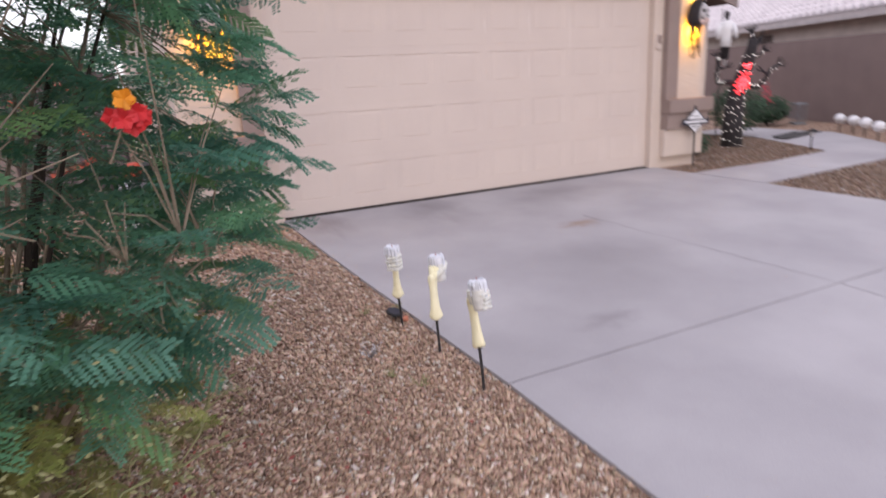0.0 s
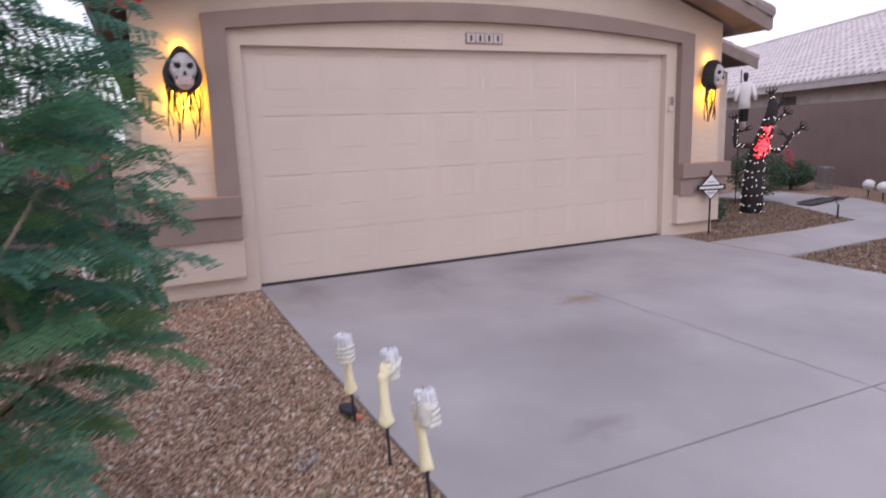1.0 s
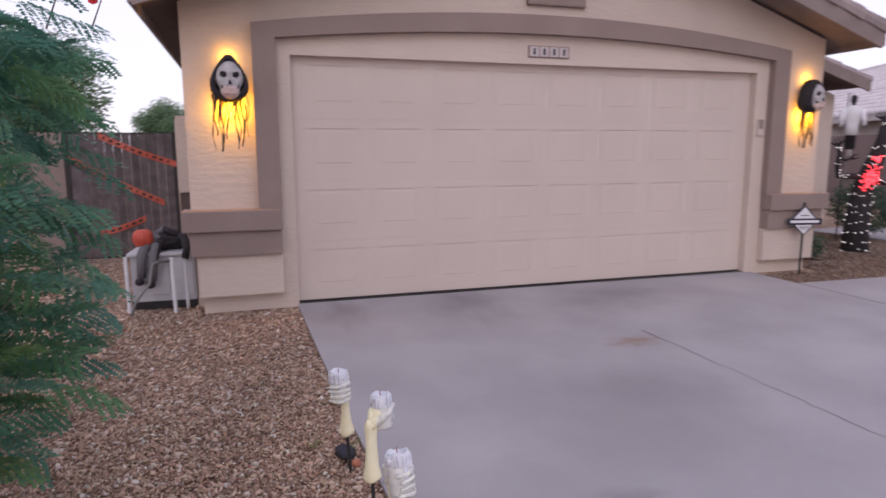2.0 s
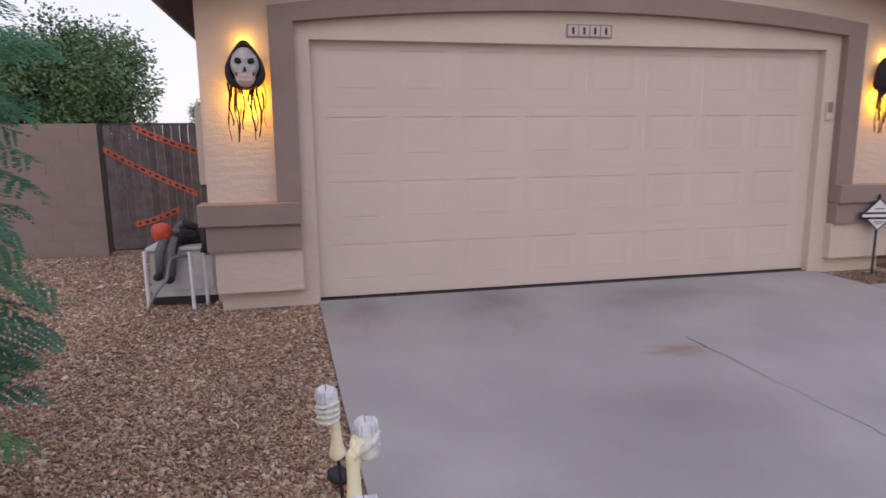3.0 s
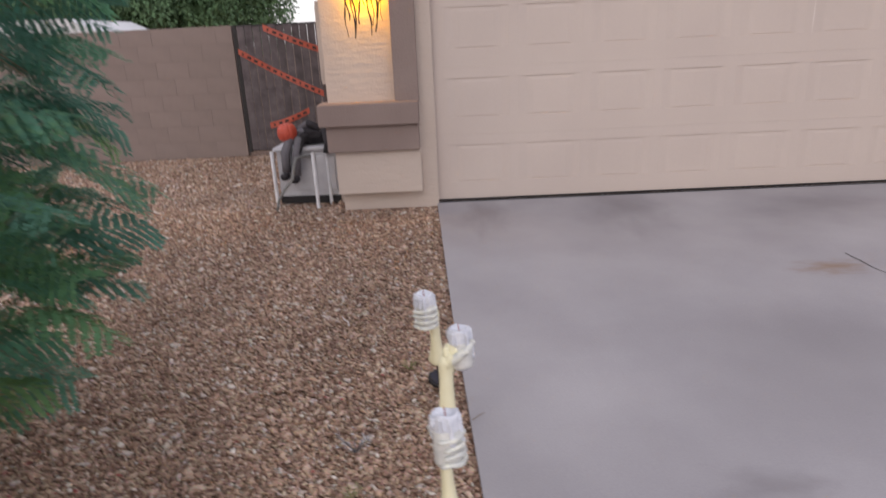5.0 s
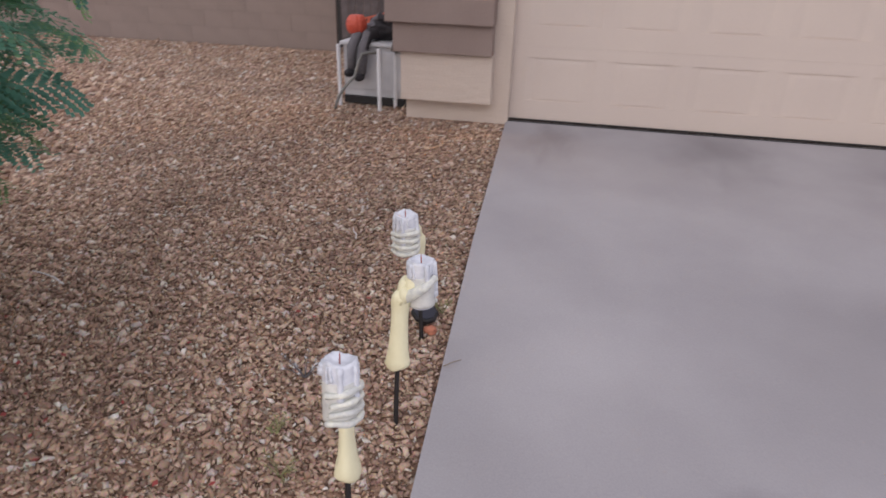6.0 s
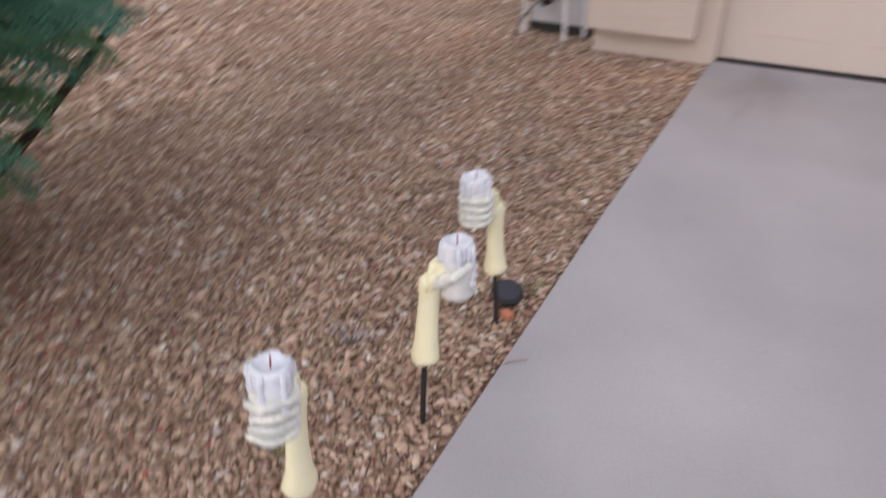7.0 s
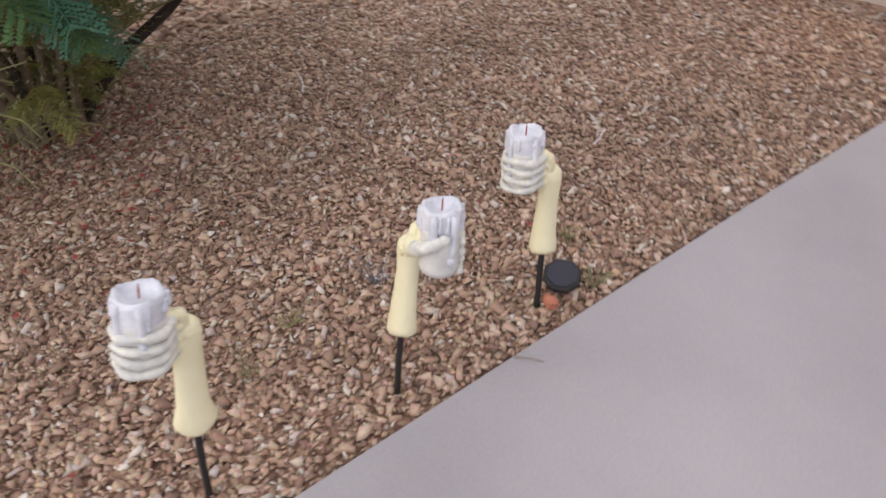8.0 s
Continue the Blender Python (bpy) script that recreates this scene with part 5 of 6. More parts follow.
def build_tree(x, y, height, radius, seed, leaves=5200, name="tree", label="leafy green tree with a rounded uneven crown beyond the wall", mat_leaf=None, size=0.12):
    rng = random.Random(seed)
    t = thing(name, label, "tree", (x, y, -0.05), group="trees beyond the wall")
    bm = bmesh.new()
    tube(bm, [(0, 0, 0), (0.05, 0.02, height * 0.25), (0, 0.05, height * 0.5)], 0.16, 0.10, 8)
    limbs = []
    for i in range(9):
        a = i * 2.4
        e = Vector((radius * 0.75 * math.cos(a), radius * 0.75 * math.sin(a), height * rng.uniform(0.55, 0.9)))
        tube(bm, [(0, 0.03, height * 0.4), (e.x * 0.4, e.y * 0.4, height * 0.55), e], 0.07, 0.015, 6)
        limbs.append(e)
    part("trunk", bm, M_DBARK, t)
    clumps = []
    for i in range(70):
        v = Vector((rng.gauss(0, 1), rng.gauss(0, 1), rng.gauss(0, 1))).normalized() * rng.uniform(0.45, 1.0)
        clumps.append((Vector((v.x * radius, v.y * radius, height * 0.62 + v.z * height * 0.36)), rng.uniform(0.22, 0.42) * radius))
    vs, fs = [], []
    for i in range(leaves):
        c, r = clumps[rng.randrange(len(clumps))]
        v = Vector((rng.gauss(0, 1), rng.gauss(0, 1), rng.gauss(0, 0.8))).normalized() * r * rng.uniform(0.3, 1.0)
        p = c + v
        d = (v.normalized() + Vector((rng.uniform(-1, 1), rng.uniform(-1, 1), rng.uniform(-1.2, 0.4)))).normalized()
        s = d.orthogonal().normalized()
        l = size * rng.uniform(0.6, 1.4)
        n = len(vs)
        vs.extend([p, p + d * l * 0.5 + s * l * 0.28, p + d * l, p + d * l * 0.5 - s * l * 0.28])
        fs.append((n, n + 1, n + 2, n + 3))
    joined("crown", vs, fs, mat_leaf or M_TREELEAF, t)


# ---- beyond the side yard ----
def build_back():
    for x, y, h, r, s in ((-6.4, 15.0, 4.6, 2.1, 1), (-9.3, 14.0, 4.2, 2.2, 2), (-12.6, 15.0, 5.2, 2.6, 3), (-17.0, 14.0, 5.0, 2.8, 4), (-4.2, 34.0, 4.1, 2.2, 5)):
        build_tree(x, y, h, r, s, 42000, size=0.11)
    h = thing("neighbour_shed", "low white-roofed building beyond the block wall", "shed", (-8.4, 9.0, 0))
    part("wall", bx(-1.6, 1.4, 0, 2.5, 0, 1.55), M_NWALL, h)
    roof = part("roof", prism([(-1.9, 1.5), (1.75, 1.5), (1.75, 1.56), (0.7, 2.05), (-1.9, 2.05)], -0.2, 2.7), M_WHITE, h, "white roof")
    part("roof_vent", bx(0.55, 0.75, -0.215, -0.2, 1.72, 1.76), M_SOCKET, roof)


# ---- entry bed ----
def build_entry_bed():
    # dark costume tree wrapped in fairy lights: one plain figure
    rng = random.Random(8)
    T = thing("costume_tree", "black cloth tree with clawed branches wrapped in fairy lights", "decoration", (7.45, 0.80, -0.02), -44)
    bm = bmesh.new()
    lean = [(0, 0, 0), (0.0, 0, 0.4), (0.02, 0, 0.8), (0.08, 0, 1.05), (0.16, 0, 1.31), (0.20, 0, 1.5), (0.21, 0, 1.66)]
    tube(bm, lean, 0.168, 0.062, 12)
    part("trunk", bm, M_CLOTH, T, smooth=True)

    def branch(pts, r0, claws=(-1, -0.3, 0.4, 1.0)):
        bm = bmesh.new()
        tube(bm, pts, r0, r0 * 0.6, 8)
        e = Vector(pts[-1])
        d = (e - Vector(pts[-2])).normalized()
        side = Vector((d.z, 0, -d.x))
        for k in claws:
            q = e + d * 0.055 + side * 0.075 * k
            tube(bm, [e, q, q + d * 0.055 - side * 0.03 * k], 0.018, 0.004, 6)
        part("branch", bm, M_CLOTH, T, smooth=True)

    left = [(0.0, -0.05, 1.02), (-0.15, -0.06, 1.02), (-0.27, -0.06, 1.02), (-0.29, -0.06, 1.14), (-0.275, -0.06, 1.32), (-0.30, -0.06, 1.42)]
    right = [(0.15, -0.05, 1.02), (0.24, -0.06, 0.94), (0.31, -0.06, 0.93), (0.42, -0.06, 1.05), (0.47, -0.06, 1.17), (0.58, -0.06, 1.25)]
    up = [(0.19, 0, 1.40), (0.29, 0, 1.39), (0.37, 0, 1.47)]
    crown = [(0.20, 0, 1.55), (0.20, 0, 1.68), (0.185, 0, 1.76)]
    branch(left, 0.045)
    branch(right, 0.042)
    branch(up, 0.038)
    branch(crown, 0.05)
    branch([(0.22, 0, 1.5), (0.30, 0, 1.60), (0.325, 0, 1.68)], 0.03, (0.0,))
    branch([(-0.28, -0.06, 1.28), (-0.21, -0.06, 1.23), (-0.15, -0.06, 1.25)], 0.026, (0.2, -0.5))
    branch([(0.48, -0.06, 1.16), (0.41, -0.06, 1.13), (0.365, -0.06, 1.17)], 0.026, (0.2, -0.5))
    for i in range(72):
        z = 0.03 + 0.125 * (i // 6) + rng.uniform(-0.03, 0.03)
        a = math.pi + math.pi * ((i % 6) + 0.5 + rng.uniform(-0.3, 0.3)) / 6
        cxs = float(np.interp(z, [p[2] for p in lean], [p[0] for p in lean]))
        r = 0.003 + float(np.interp(z, [p[2] for p in lean], [0.168 - 0.106 * k / 6 for k in range(7)]))
        if 0.9 < z < 1.12:
            continue
        bm = bmesh.new()
        blob(bm, (cxs + r * math.cos(a), r * math.sin(a), z), (0.0054, 0.0054, 0.0054), 1)
        part("fairy_light", bm, M_STARS, T)
    for pts in (left, right, up, crown):
        for i in range(3 * (len(pts) - 1)):
            k = rng.uniform(0, len(pts) - 1.01)
            p = Vector(pts[int(k)]).lerp(Vector(pts[int(k) + 1]), k % 1)
            bm = bmesh.new()
            blob(bm, p + Vector((rng.uniform(-0.03, 0.03), -0.05, rng.uniform(-0.03, 0.03))), (0.0052, 0.0052, 0.0052), 1)
            part("fairy_light", bm, M_STARS, T)
    bm = bmesh.new()
    for i in range(120):
        w = rng.gauss(0, 0.075)
        blob(bm, (0.095 + 0.2 * w + rng.gauss(0, 0.04), -0.15 + rng.uniform(-0.012, 0.015), 1.01 + w), (0.0085, 0.0085, 0.0085), 1)
    for i in range(26):
        w = rng.uniform(-1, 1)
        blob(bm, (0.15 + 0.05 * w, -0.12 + rng.uniform(-0.01, 0.01), 1.235 + 0.04 * abs(w) + rng.gauss(0, 0.014)), (0.009, 0.009, 0.009), 1)
    part("red_light_cluster", bm, M_REDL, T, "dense cluster of red fairy lights", kind="stuff")
    # hanging white-robed figure, one plain mesh
    G = bmesh.new()
    prof = [(0.02, 2.165), (0.038, 2.14), (0.038, 2.08), (0.024, 2.045), (0.03, 2.02), (0.11, 1.985), (0.10, 1.86), (0.082, 1.72), (0.085, 1.60), (0.065, 1.595), (0.062, 1.40), (0.03, 1.39), (0.028, 1.30)]
    rings = []
    for r, z in prof:
        rings.append([G.verts.new((r * math.cos(math.tau * k / 16) * (1 + 0.08 * math.sin(5 * k)), 0.5 * r * math.sin(math.tau * k / 16), z)) for k in range(16)])
    for a, b in zip(rings, rings[1:]):
        for k in range(16):
            G.faces.new((a[k], a[(k + 1) % 16], b[(k + 1) % 16], b[k]))
    G.faces.new(rings[0])
    G.faces.new(rings[-1])
    tube(G, [(-0.10, 0, 1.95), (-0.135, -0.02, 1.83), (-0.145, -0.05, 1.72)], 0.042, 0.028, 8)
    tube(G, [(0.10, 0, 1.95), (0.135, -0.02, 1.83), (0.145, -0.05, 1.73)], 0.042, 0.028, 8)
    f = part("robed_figure", G, M_WHITE, None, smooth=True)
    f.data.materials.append(M_CLOTH)
    for p in f.data.polygons:
        if p.center.z > 2.03 or 1.38 < p.center.z < 1.595:
            p.material_index = 1
    f.matrix_basis = pose(8.02, 1.5, -0.04, 0, 0, -40)
    tagged(f, "dark-headed figure in a white coat hanging behind the costume tree", "figure")
    bm = bmesh.new()
    tube(bm, [(0, 0.04, -0.02), (0, 0.04, 2.21)], 0.008, 0.008, 8)
    o = part("support_pole", bm, M_IRON)
    o.matrix_basis = pose(8.02, 1.55, -0.04)
    tagged(o, "thin black pole holding up the robed figure", "pole")
    # bougainvillea and hedge
    for (x, y, h, r, n, s, mt, nm, lb) in ((8.6, 1.65, 0.95, 0.5, 3600, 3, M_BUSHLEAF, "bougainvillea", "dark green bush with magenta bracts by the entry"), (10.75, 2.6, 0.60, 0.42, 4200, 5, M_BUSHLEAF, "hedge_bush", "low dark green bush beside the wall"), (6.3, 0.5, 0.35, 0.22, 500, 7, M_BUSHLEAF, "small_bush", "small sparse bush at the corner of the pier")):
        rb = random.Random(s)
        b = thing(nm, lb, "bush", (x, y, -0.03))
        bm = bmesh.new()
        for i in range(7):
            a = i * 0.9
            tube(bm, [(0, 0, 0), (0.2 * r * math.cos(a), 0.2 * r * math.sin(a), h * 0.4), (0.7 * r * math.cos(a), 0.7 * r * math.sin(a), h * 0.8)], 0.016, 0.005, 5)
        part("stems", bm, M_DBARK, b)
        vs, fs = [], []
        for i in range(n):
            v = Vector((rb.gauss(0, 1), rb.gauss(0, 1), rb.gauss(0, 1))).normalized() * rb.uniform(0.4, 1.0) ** 0.5
            p = Vector((v.x * r, v.y * r, h * 0.55 + v.z * h * 0.45)) * rb.uniform(0.9, 1.08)
            d = Vector((rb.uniform(-1, 1), rb.uniform(-1, 1), rb.uniform(-1, 1))).normalized()
            q = d.orthogonal().normalized()
            l = rb.uniform(0.03, 0.06)
            k = len(vs)
            vs.extend([p, p + d * l * 0.5 + q * l * 0.3, p + d * l, p + d * l * 0.5 - q * l * 0.3])
            fs.append((k, k + 1, k + 2, k + 3))
        joined("leaves", vs, fs, mt, b, kind="stuff")
        if nm == "bougainvillea":
            for (ox, oz) in ((0.28, 0.82), (0.34, 0.72), (0.2, 0.86), (0.38, 0.66)):
                bm = bmesh.new()
                for i in range(26):
                    p = Vector((ox + rb.gauss(0, 0.035), -0.36 + rb.gauss(0, 0.03), oz + rb.gauss(0, 0.04)))
                    d = Vector((rb.uniform(-1, 1), rb.uniform(-1, 1), rb.uniform(-1, 1))).normalized()
                    q = d.orthogonal().normalized()
                    bm.faces.new([bm.verts.new(v) for v in (p, p + d * 0.02 + q * 0.012, p + d * 0.04, p + d * 0.02 - q * 0.012)])
                part("bract_cluster", bm, M_PINK, b, "magenta bracts", kind="stuff")
    # cage by the wall
    c = thing("wire_cage", "grey slatted wire cage standing by the wall", "cage", (11.32, 2.3, -0.02), -24)
    c.matrix_basis = c.matrix_basis @ Matrix.Diagonal((0.6, 0.8, 1.0, 1.0))
    part("frame", bx(-0.18, 0.18, -0.15, 0.15, 0.0, 0.03), M_CAGE, c)
    for i in range(7):
        for py in (-0.15, 0.14):
            part("bar", bx(-0.18 + i * 0.058, -0.168 + i * 0.058, py, py + 0.012, 0.03, 0.40), M_CAGE, c)
    part("top", bx(-0.19, 0.19, -0.16, 0.16, 0.40, 0.43), M_CAGE, c)
    # path lights
    p = thing("path_light", "short dark mushroom path light at the edge of the bed", "path light", (7.86, -0.27, gz(-0.27) - 0.03))
    bm = bmesh.new()
    tube(bm, [(0, 0, 0), (0, 0, 0.3)], 0.012, 0.012, 8)
    part("post", bm, M_IRON, p)
    bm = bmesh.new()
    lathe(bm, [(0.03, 0.22), (0.038, 0.28)], 12)
    part("lens", bm, M_GREYPL, p)
    bm = bmesh.new()
    lathe(bm, [(0.07, 0.285), (0.065, 0.30), (0.02, 0.33)], 14)
    part("cap", bm, M_IRON, p)
    proto = thing("skull_path_light", "white plastic skull light on a short stake", "path light", (9.52, -0.30, gz(-0.30) - 0.02), 200, group="skull lights along the walkway")
    bm = bmesh.new()
    vs = blob(bm, (0, 0, 0.22), (0.085, 0.10, 0.09), 3)
    for v in vs:
        if v.co.z < 0.19:
            v.co.x *= 0.72
    part("skull", bm, M_WHITE, proto, smooth=True)
    for sx in (-0.028, 0.028):
        bm = bmesh.new()
        blob(bm, (sx, 0.092, 0.225), (0.02, 0.01, 0.02), 1)
        part("eye_socket", bm, M_SOCKET, proto)
    bm = bmesh.new()
    tube(bm, [(0, 0, -0.03), (0, 0, 0.15)], 0.01, 0.012, 8)
    part("stake", bm, M_IRON, proto)
    for x, y in ((9.88, 0.12), (10.22, 0.52), (10.48, 0.92)):
        copy_thing(proto, pose(x, y, gz(y) - 0.02, 0, 0, 200))
    # folded black mat on the walkway
    m = thing("rubber_mat", "flat black rubber mat lying on the walkway", "mat", (9.35, 0.95, gz(0.95) + 0.003), 12)
    part("sheet", bx(-0.7, 0.7, -0.12, 0.12, 0.0, 0.014, bevel=0.004), M_RUBBER, m)
    part("folded_edge", bx(-0.55, 0.3, 0.10, 0.2, 0.012, 0.024, bevel=0.004), M_RUBBER, m)


def build_neighbour():
    """Boundary wall and tiled house that stand at an angle to the garage."""
    ang = math.degrees(math.atan2(0.91, 0.42))
    root = pose(11.62, 1.42, 0, 0, 0, ang)  # +x runs along the wall, -y points away from the drive
    w = thing("wall_boundary", "brown stucco boundary wall between the houses", "wall", kind="structure")
    w.matrix_basis = root
    part("panel", bx(-9, 26, -0.2, 0.0, -0.3, 1.68), M_NBLOCK, w)
    h = thing("neighbour_house", "single-storey cream stucco house with a pale barrel-tile roof", "house")
    h.matrix_basis = root
    part("wall", bx(-9, 26, -11.0, -2.3, -0.2, 2.28), M_NWALL, h)
    # eave fascia and roof plane
    E, Z, RUN, SL = -1.75, 2.26, 6.2, 0.44
    part("fascia", bx(-9.5, 27.0, E - 0.03, E, Z - 0.12, Z + 0.06), M_NFASCIA, h)
    part("soffit", bx(-9.5, 27.0, -2.3, E - 0.03, Z - 0.06, Z - 0.03), M_FASCIA, h)
    bm = bmesh.new()
    vs = [bm.verts.new(v) for v in ((-9.5, E, Z), (27.0, E, Z), (27.0, E - RUN, Z + SL * RUN), (-9.5, E - RUN, Z + SL * RUN), (-9.5, E - 2 * RUN, Z), (27.0, E - 2 * RUN, Z))]
    bm.faces.new(vs[:4])
    bm.faces.new((vs[3], vs[2], vs[5], vs[4]))
    roof = part("roof", bm, M_OWNTILE, h)
    v = part("gable_vent", bx(7.2, 8.1, -2.32, -2.285, 1.70, 2.02), M_SOCKET, h, "dark wall vent")
    for i in range(9):
        part("slat", bx(7.2 + i * 0.1, 7.23 + i * 0.1, -2.285, -2.27, 1.70, 2.02), M_FASCIA, v)
    # curved tiles: columns 0.30 apart, courses 0.40 up the slope
    a = math.atan(SL)
    n = 6

    def profile(k):
        u = k / n
        return u * 0.25, 0.115 * math.sin(math.pi * u)

    tv, tf = [], []
    for s, lift in ((0.0, 0.065), (0.44, 0.0)):
        for k in range(n + 1):
            x, z = profile(k)
            tv.append((x, -s * math.cos(a) - z * math.sin(a), s * math.sin(a) + z * math.cos(a) + lift))
    for k in range(n + 1):
        x, z = profile(k)
        tv.append((x, -z * 0.55 * math.sin(a), z * 0.55 * math.cos(a) + 0.004))
    for k in range(n):
        tf.append((k, k + 1, n + 2 + k, n + 1 + k))
        tf.append((2 * n + 2 + k, 2 * n + 3 + k, k + 1, k))
    me = bpy.data.meshes.new("tile")
    me.from_pydata(tv, [], tf)
    me.materials.append(M_TILE)
    arr = np.array(tv)
    rng = random.Random(2)
    jv, jf = [], []
    made = 0
    rows = int(RUN / (0.40 * math.cos(a)))
    for r in range(rows):
        for c in range(-14, 88):
            x = c * 0.30 + rng.uniform(-0.006, 0.006)
            y = E + 0.05 - r * 0.40 * math.cos(a)
            z = Z + r * 0.40 * math.sin(a) + 0.02 + rng.uniform(-0.004, 0.004)
            if r < 12 and 0 <= c < 25 and made < 300:
                ob = link("tile", me, None, roof)
                ob.matrix_basis = Matrix.Translation((x, y, z))
                made += 1
            else:
                k = len(jv)
                jv.extend(map(tuple, arr + np.array((x, y, z))))
                jf.extend(tuple(i + k for i in f) for f in tf)
    joined("tile_field", jv, jf, M_TILE_J, roof, kind="stuff")
    bm = bmesh.new()
    for i in range(86):
        x = -9 + i * 0.41
        tube(bm, [(x, E - RUN, Z + SL * RUN + 0.05), (x + 0.44, E - RUN, Z + SL * RUN + 0.065)], 0.11, 0.09, 8)
    part("ridge_tiles", bm, M_TILE_J, h)


# ---- gravel ----
def build_gravel():
    """Angular stone chips laid over the beds, one joined mesh a bed."""
    rng = np.random.default_rng(7)
    base = np.array([(x, y, z) for z in (-1, 1) for y in (-1, 1) for x in (-1, 1)], float) * 0.82
    tris = np.array([(0, 2, 3), (0, 3, 1), (4, 5, 7), (4, 7, 6), (0, 1, 5), (0, 5, 4), (2, 6, 7), (2, 7, 3), (0, 4, 6), (0, 6, 2), (1, 3, 7), (1, 7, 5)])
    shapes = []
    for k in range(40):
        q = base * (1 + rng.uniform(-0.55, 0.25, (8, 1))) + rng.uniform(-0.28, 0.28, base.shape)
        q[4:, :2] *= rng.uniform(0.45, 0.95)
        shapes.append(q)
    shapes = np.array(shapes)

    def bed(name, label, x0, x1, y0, y1, pitch, size, keep, stone=None):
        nx, ny = int((x1 - x0) / pitch), int((y1 - y0) / pitch)
        gx, gy = np.meshgrid(np.arange(nx), np.arange(ny))
        x = x0 + (gx.ravel() + rng.uniform(0, 1, nx * ny)) * pitch
        y = y0 + (gy.ravel() + rng.uniform(0, 1, nx * ny)) * pitch
        ok = keep(x, y)
        x, y = x[ok], y[ok]
        n = len(x)
        s = size * np.clip(rng.lognormal(0, 0.38, n), 0.45, 2.3)
        dims = np.stack([s * rng.uniform(0.95, 1.75, n), s * rng.uniform(0.6, 1.0, n), s * rng.uniform(0.3, 0.58, n)], 1)
        a = rng.uniform(0, math.tau, n)
        tx, ty = rng.normal(0, 0.42, n), rng.normal(0, 0.42, n)
        v = shapes[rng.integers(0, len(shapes), n)] * dims[:, None, :]
        # tilt about x and y, then turn
        cx, sx, cy, sy, ca, sa = np.cos(tx), np.sin(tx), np.cos(ty), np.sin(ty), np.cos(a), np.sin(a)
        X, Y, Z = v[..., 0], v[..., 1], v[..., 2]
        Y, Z = Y * cx[:, None] - Z * sx[:, None], Y * sx[:, None] + Z * cx[:, None]
        X, Z = X * cy[:, None] + Z * sy[:, None], -X * sy[:, None] + Z * cy[:, None]
        X, Y = X * ca[:, None] - Y * sa[:, None], X * sa[:, None] + Y * ca[:, None]
        zg = 0.05 * np.clip(y, -14, 0) - 0.018 + rng.uniform(-0.006, 0.009, n)
        verts = np.stack([X + x[:, None], Y + y[:, None], Z + zg[:, None]], 2).reshape(-1, 3)
        faces = (tris[None] + (np.arange(n) * len(base))[:, None, None]).reshape(-1, 3)
        me = bpy.data.meshes.new(name)
        me.vertices.add(len(verts))
        me.vertices.foreach_set("co", verts.ravel())
        me.loops.add(faces.size)
        me.loops.foreach_set("vertex_index", faces.ravel())
        me.polygons.add(len(faces))
        me.polygons.foreach_set("loop_start", np.arange(0, faces.size, 3))
        me.update(calc_edges=True)
        ob = link(name, me, stone or M_GRAVEL)
        tagged(ob, label, "gravel", kind="stuff")

    def left_x(y):
        return np.where(y > -2.0, -0.012 - 0.043 * y, np.where(y > -3.8, 0.074 + 0.0578 * (-2.0 - y), 0.178 + 0.018 * (-3.8 - y))) - 0.012

    bed("gravel_near", "brown and tan crushed stone chips beside the driveway", -2.6, 0.25, -5.2, -1.3, 0.0138, 0.0095, lambda x, y: x < left_x(y))
    bed("gravel_middle", "brown crushed stone chips in front of the garage pier", -3.4, 0.1, -1.3, 1.0, 0.0172, 0.0102, lambda x, y: (x < left_x(y)) & ~((y > -0.12) & (x > -0.83)))
    bed("gravel_side", "brown crushed stone chips in the side yard", -7.0, -0.87, 1.0, 2.95, 0.0235, 0.012, lambda x, y: x < 9)
    bed("gravel_verge", "brown crushed stone chips beyond the shrub", -7.0, -2.6, -5.2, 1.0, 0.045, 0.021, lambda x, y: (x < -3.4) | (y < -1.3))
    bed("gravel_front", "brown crushed stone chips along the lower driveway", -3.0, 0.25, -7.5, -5.2, 0.03, 0.017, lambda x, y: x < left_x(y))
    bed("gravel_entry", "brown crushed stone chips in the entry bed, toned darker", 4.9, 9.0, -0.64, 2.4, 0.02, 0.0105, lambda x, y: ~((y > -0.14) & (x < 5.8)) & (y > -0.55) & (x > 4.98 - 0.2 * y) & ~((y < 1.4) & (x > 7.88 + (y + 0.5) * 0.45)) & (x < 8.7), M_GRAVEL_DARK)
    bed("gravel_right", "brown crushed stone chips beyond the walkway, toned darker", 5.15, 9.6, -3.6, -1.32, 0.024, 0.0118, lambda x, y: (x > 4.99 - 0.2 * y) & (y < -1.44 + 0.047 * (x - 5.26) - 0.01), M_GRAVEL_DARK)


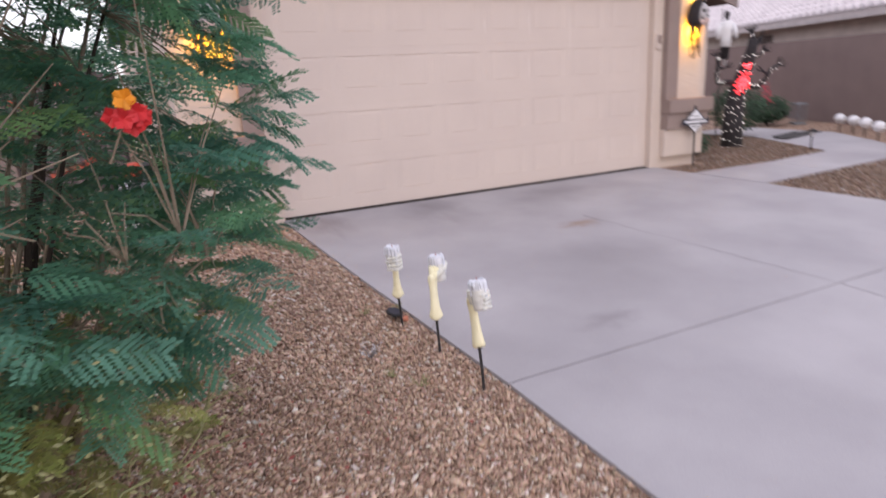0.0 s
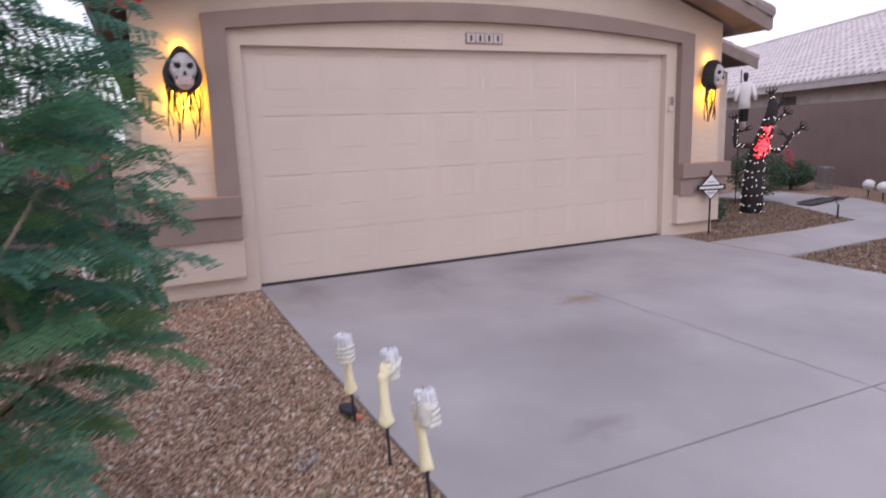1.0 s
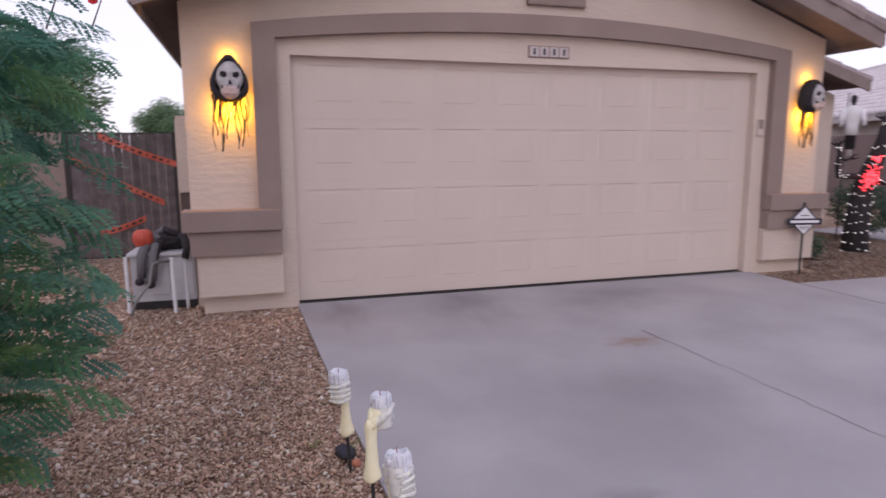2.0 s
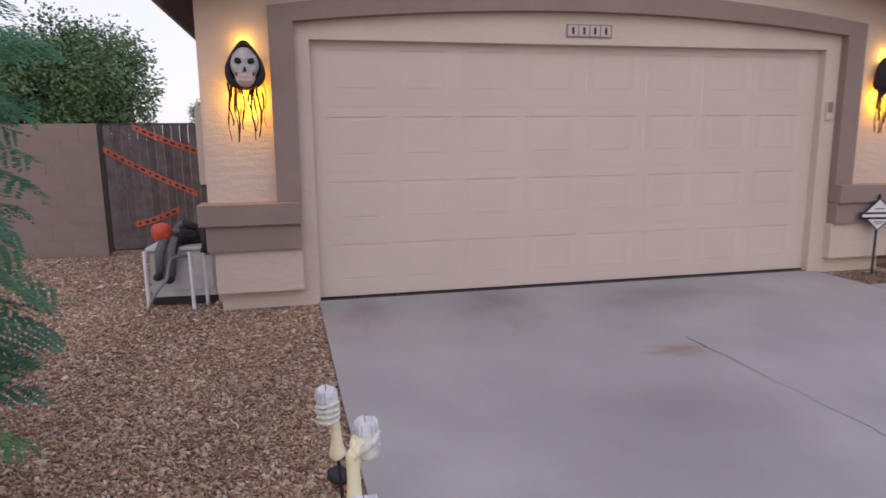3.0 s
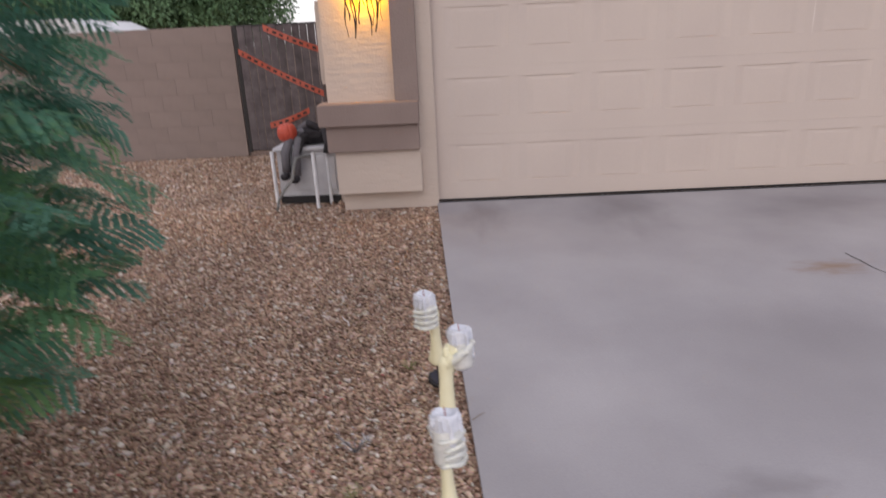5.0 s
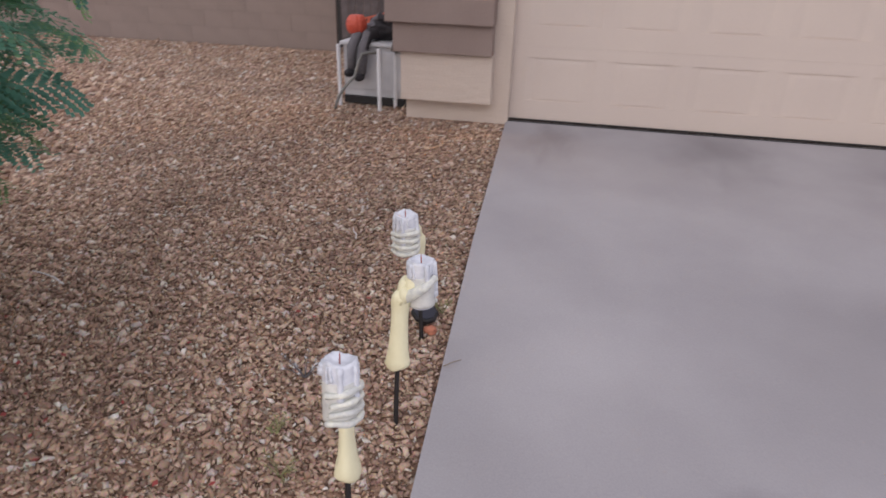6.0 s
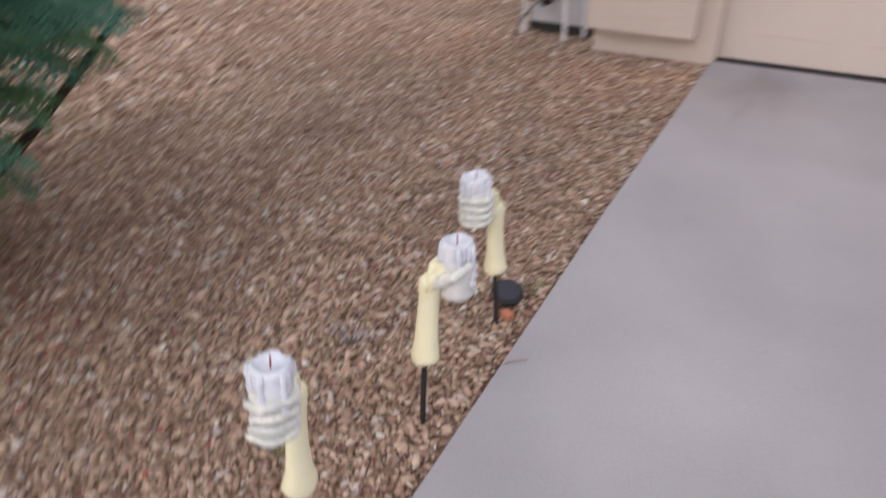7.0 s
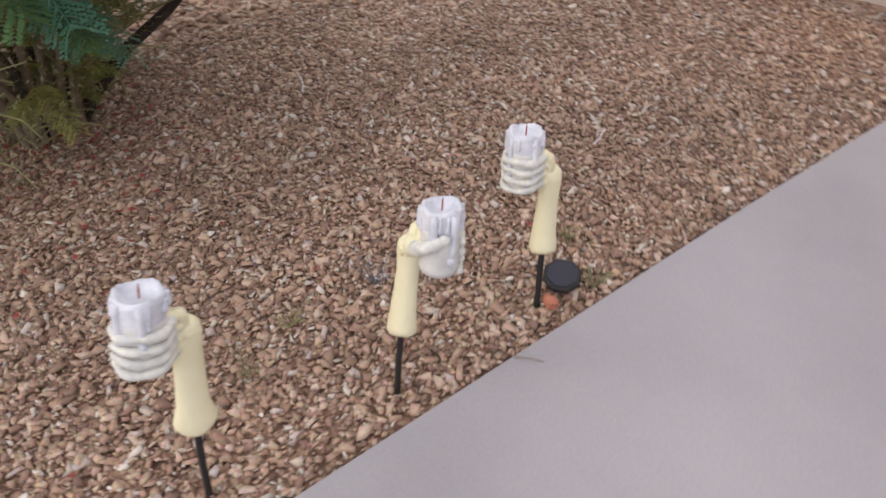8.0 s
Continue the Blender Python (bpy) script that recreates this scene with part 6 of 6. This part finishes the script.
def build_litter():
    rng = random.Random(31)
    for (x, y, s, dry) in ((-0.32, -3.16, 0.085, True), (-0.14, -2.58, 0.05, False), (-0.22, -3.58, 0.06, False), (-0.30, -3.42, 0.045, False), (0.06, -2.66, 0.05, False)):
        w = thing("weed", "small dry grey weed in the gravel" if dry else "small sparse green weed in the gravel", "weed", (x, y, gz(y) - 0.012), group="weeds in the gravel")
        bm = bmesh.new()
        lf = bmesh.new()
        for i in range(14 if dry else 9):
            a = rng.uniform(0, math.tau)
            e = Vector((s * 0.8 * math.cos(a), s * 0.8 * math.sin(a), s * rng.uniform(0.5, 1.3)))
            tube(bm, [(0, 0, 0), e * 0.5 + Vector((0, 0, 0.006)), e], 0.0016, 0.0007, 4)
            for k in range(5):
                p = e * rng.uniform(0.4, 1.05)
                d = Vector((rng.uniform(-1, 1), rng.uniform(-1, 1), rng.uniform(-0.3, 0.8))).normalized()
                q = d.orthogonal().normalized()
                L = rng.uniform(0.008, 0.018)
                lf.faces.new([lf.verts.new(v) for v in (p, p + d * L * 0.5 + q * L * 0.22, p + d * L, p + d * L * 0.5 - q * L * 0.22)])
        part("stalks", bm, M_JEANS if dry else M_DRY, w, kind="stuff")
        part("leaves", lf, M_GREYPL if dry else M_DRY, w, kind="stuff")
    for i, (x, y) in enumerate(((-1.64, -2.81), (-0.69, -1.21), (-1.9, -3.2), (-1.25, -4.3), (-0.9, -4.45), (-1.5, -3.15), (-0.5, -2.1))):
        t = thing("twig", "thin pale dry twig lying on the gravel", "twig", (x, y, gz(y) + 0.006), rng.uniform(0, 180), group="twigs on the gravel")
        bm = bmesh.new()
        L = rng.uniform(0.04, 0.11)
        tube(bm, [(-L, 0, 0), (-L * 0.3, rng.uniform(-0.01, 0.01), 0.006), (L * 0.4, rng.uniform(-0.01, 0.01), 0.004), (L, 0.01, 0.008)], 0.003, 0.0018, 5)
        part("shaft", bm, M_BARK if i % 2 else M_WHITE, t)
    t = thing("twig", "thin grey dry twig lying on the concrete drive", "twig", (0.165, -2.981, gz(-2.981) + 0.004), 44, group="twigs on the gravel")
    bm = bmesh.new()
    tube(bm, [(-0.037, 0, 0), (0.0, 0.002, 0.002), (0.038, 0, 0.001)], 0.0022, 0.0012, 5)
    part("shaft", bm, M_BARK, t)
    vs, fs = [], []
    for i in range(46):
        x, y = rng.uniform(-2.2, 0.0), rng.uniform(-4.6, -2.6)
        p = Vector((x, y, gz(y) + rng.uniform(0.0, 0.008)))
        a, l = rng.uniform(0, math.tau), rng.uniform(0.007, 0.013)
        d, s = Vector((math.cos(a), math.sin(a), rng.uniform(-.3, .3))), Vector((-math.sin(a), math.cos(a), rng.uniform(-.3, .3)))
        n = len(vs)
        vs.extend([p - d * l, p + s * l * 0.7, p + d * l, p - s * l * 0.7])
        fs.append((n, n + 1, n + 2, n + 3))
    o = joined("stray_petals", vs, fs, M_LITTER)
    tagged(o, "stray red petals blown across the gravel", "petals", kind="stuff")


build_shrub()
build_litter()
build_back()
build_entry_bed()
build_neighbour()
build_gravel()
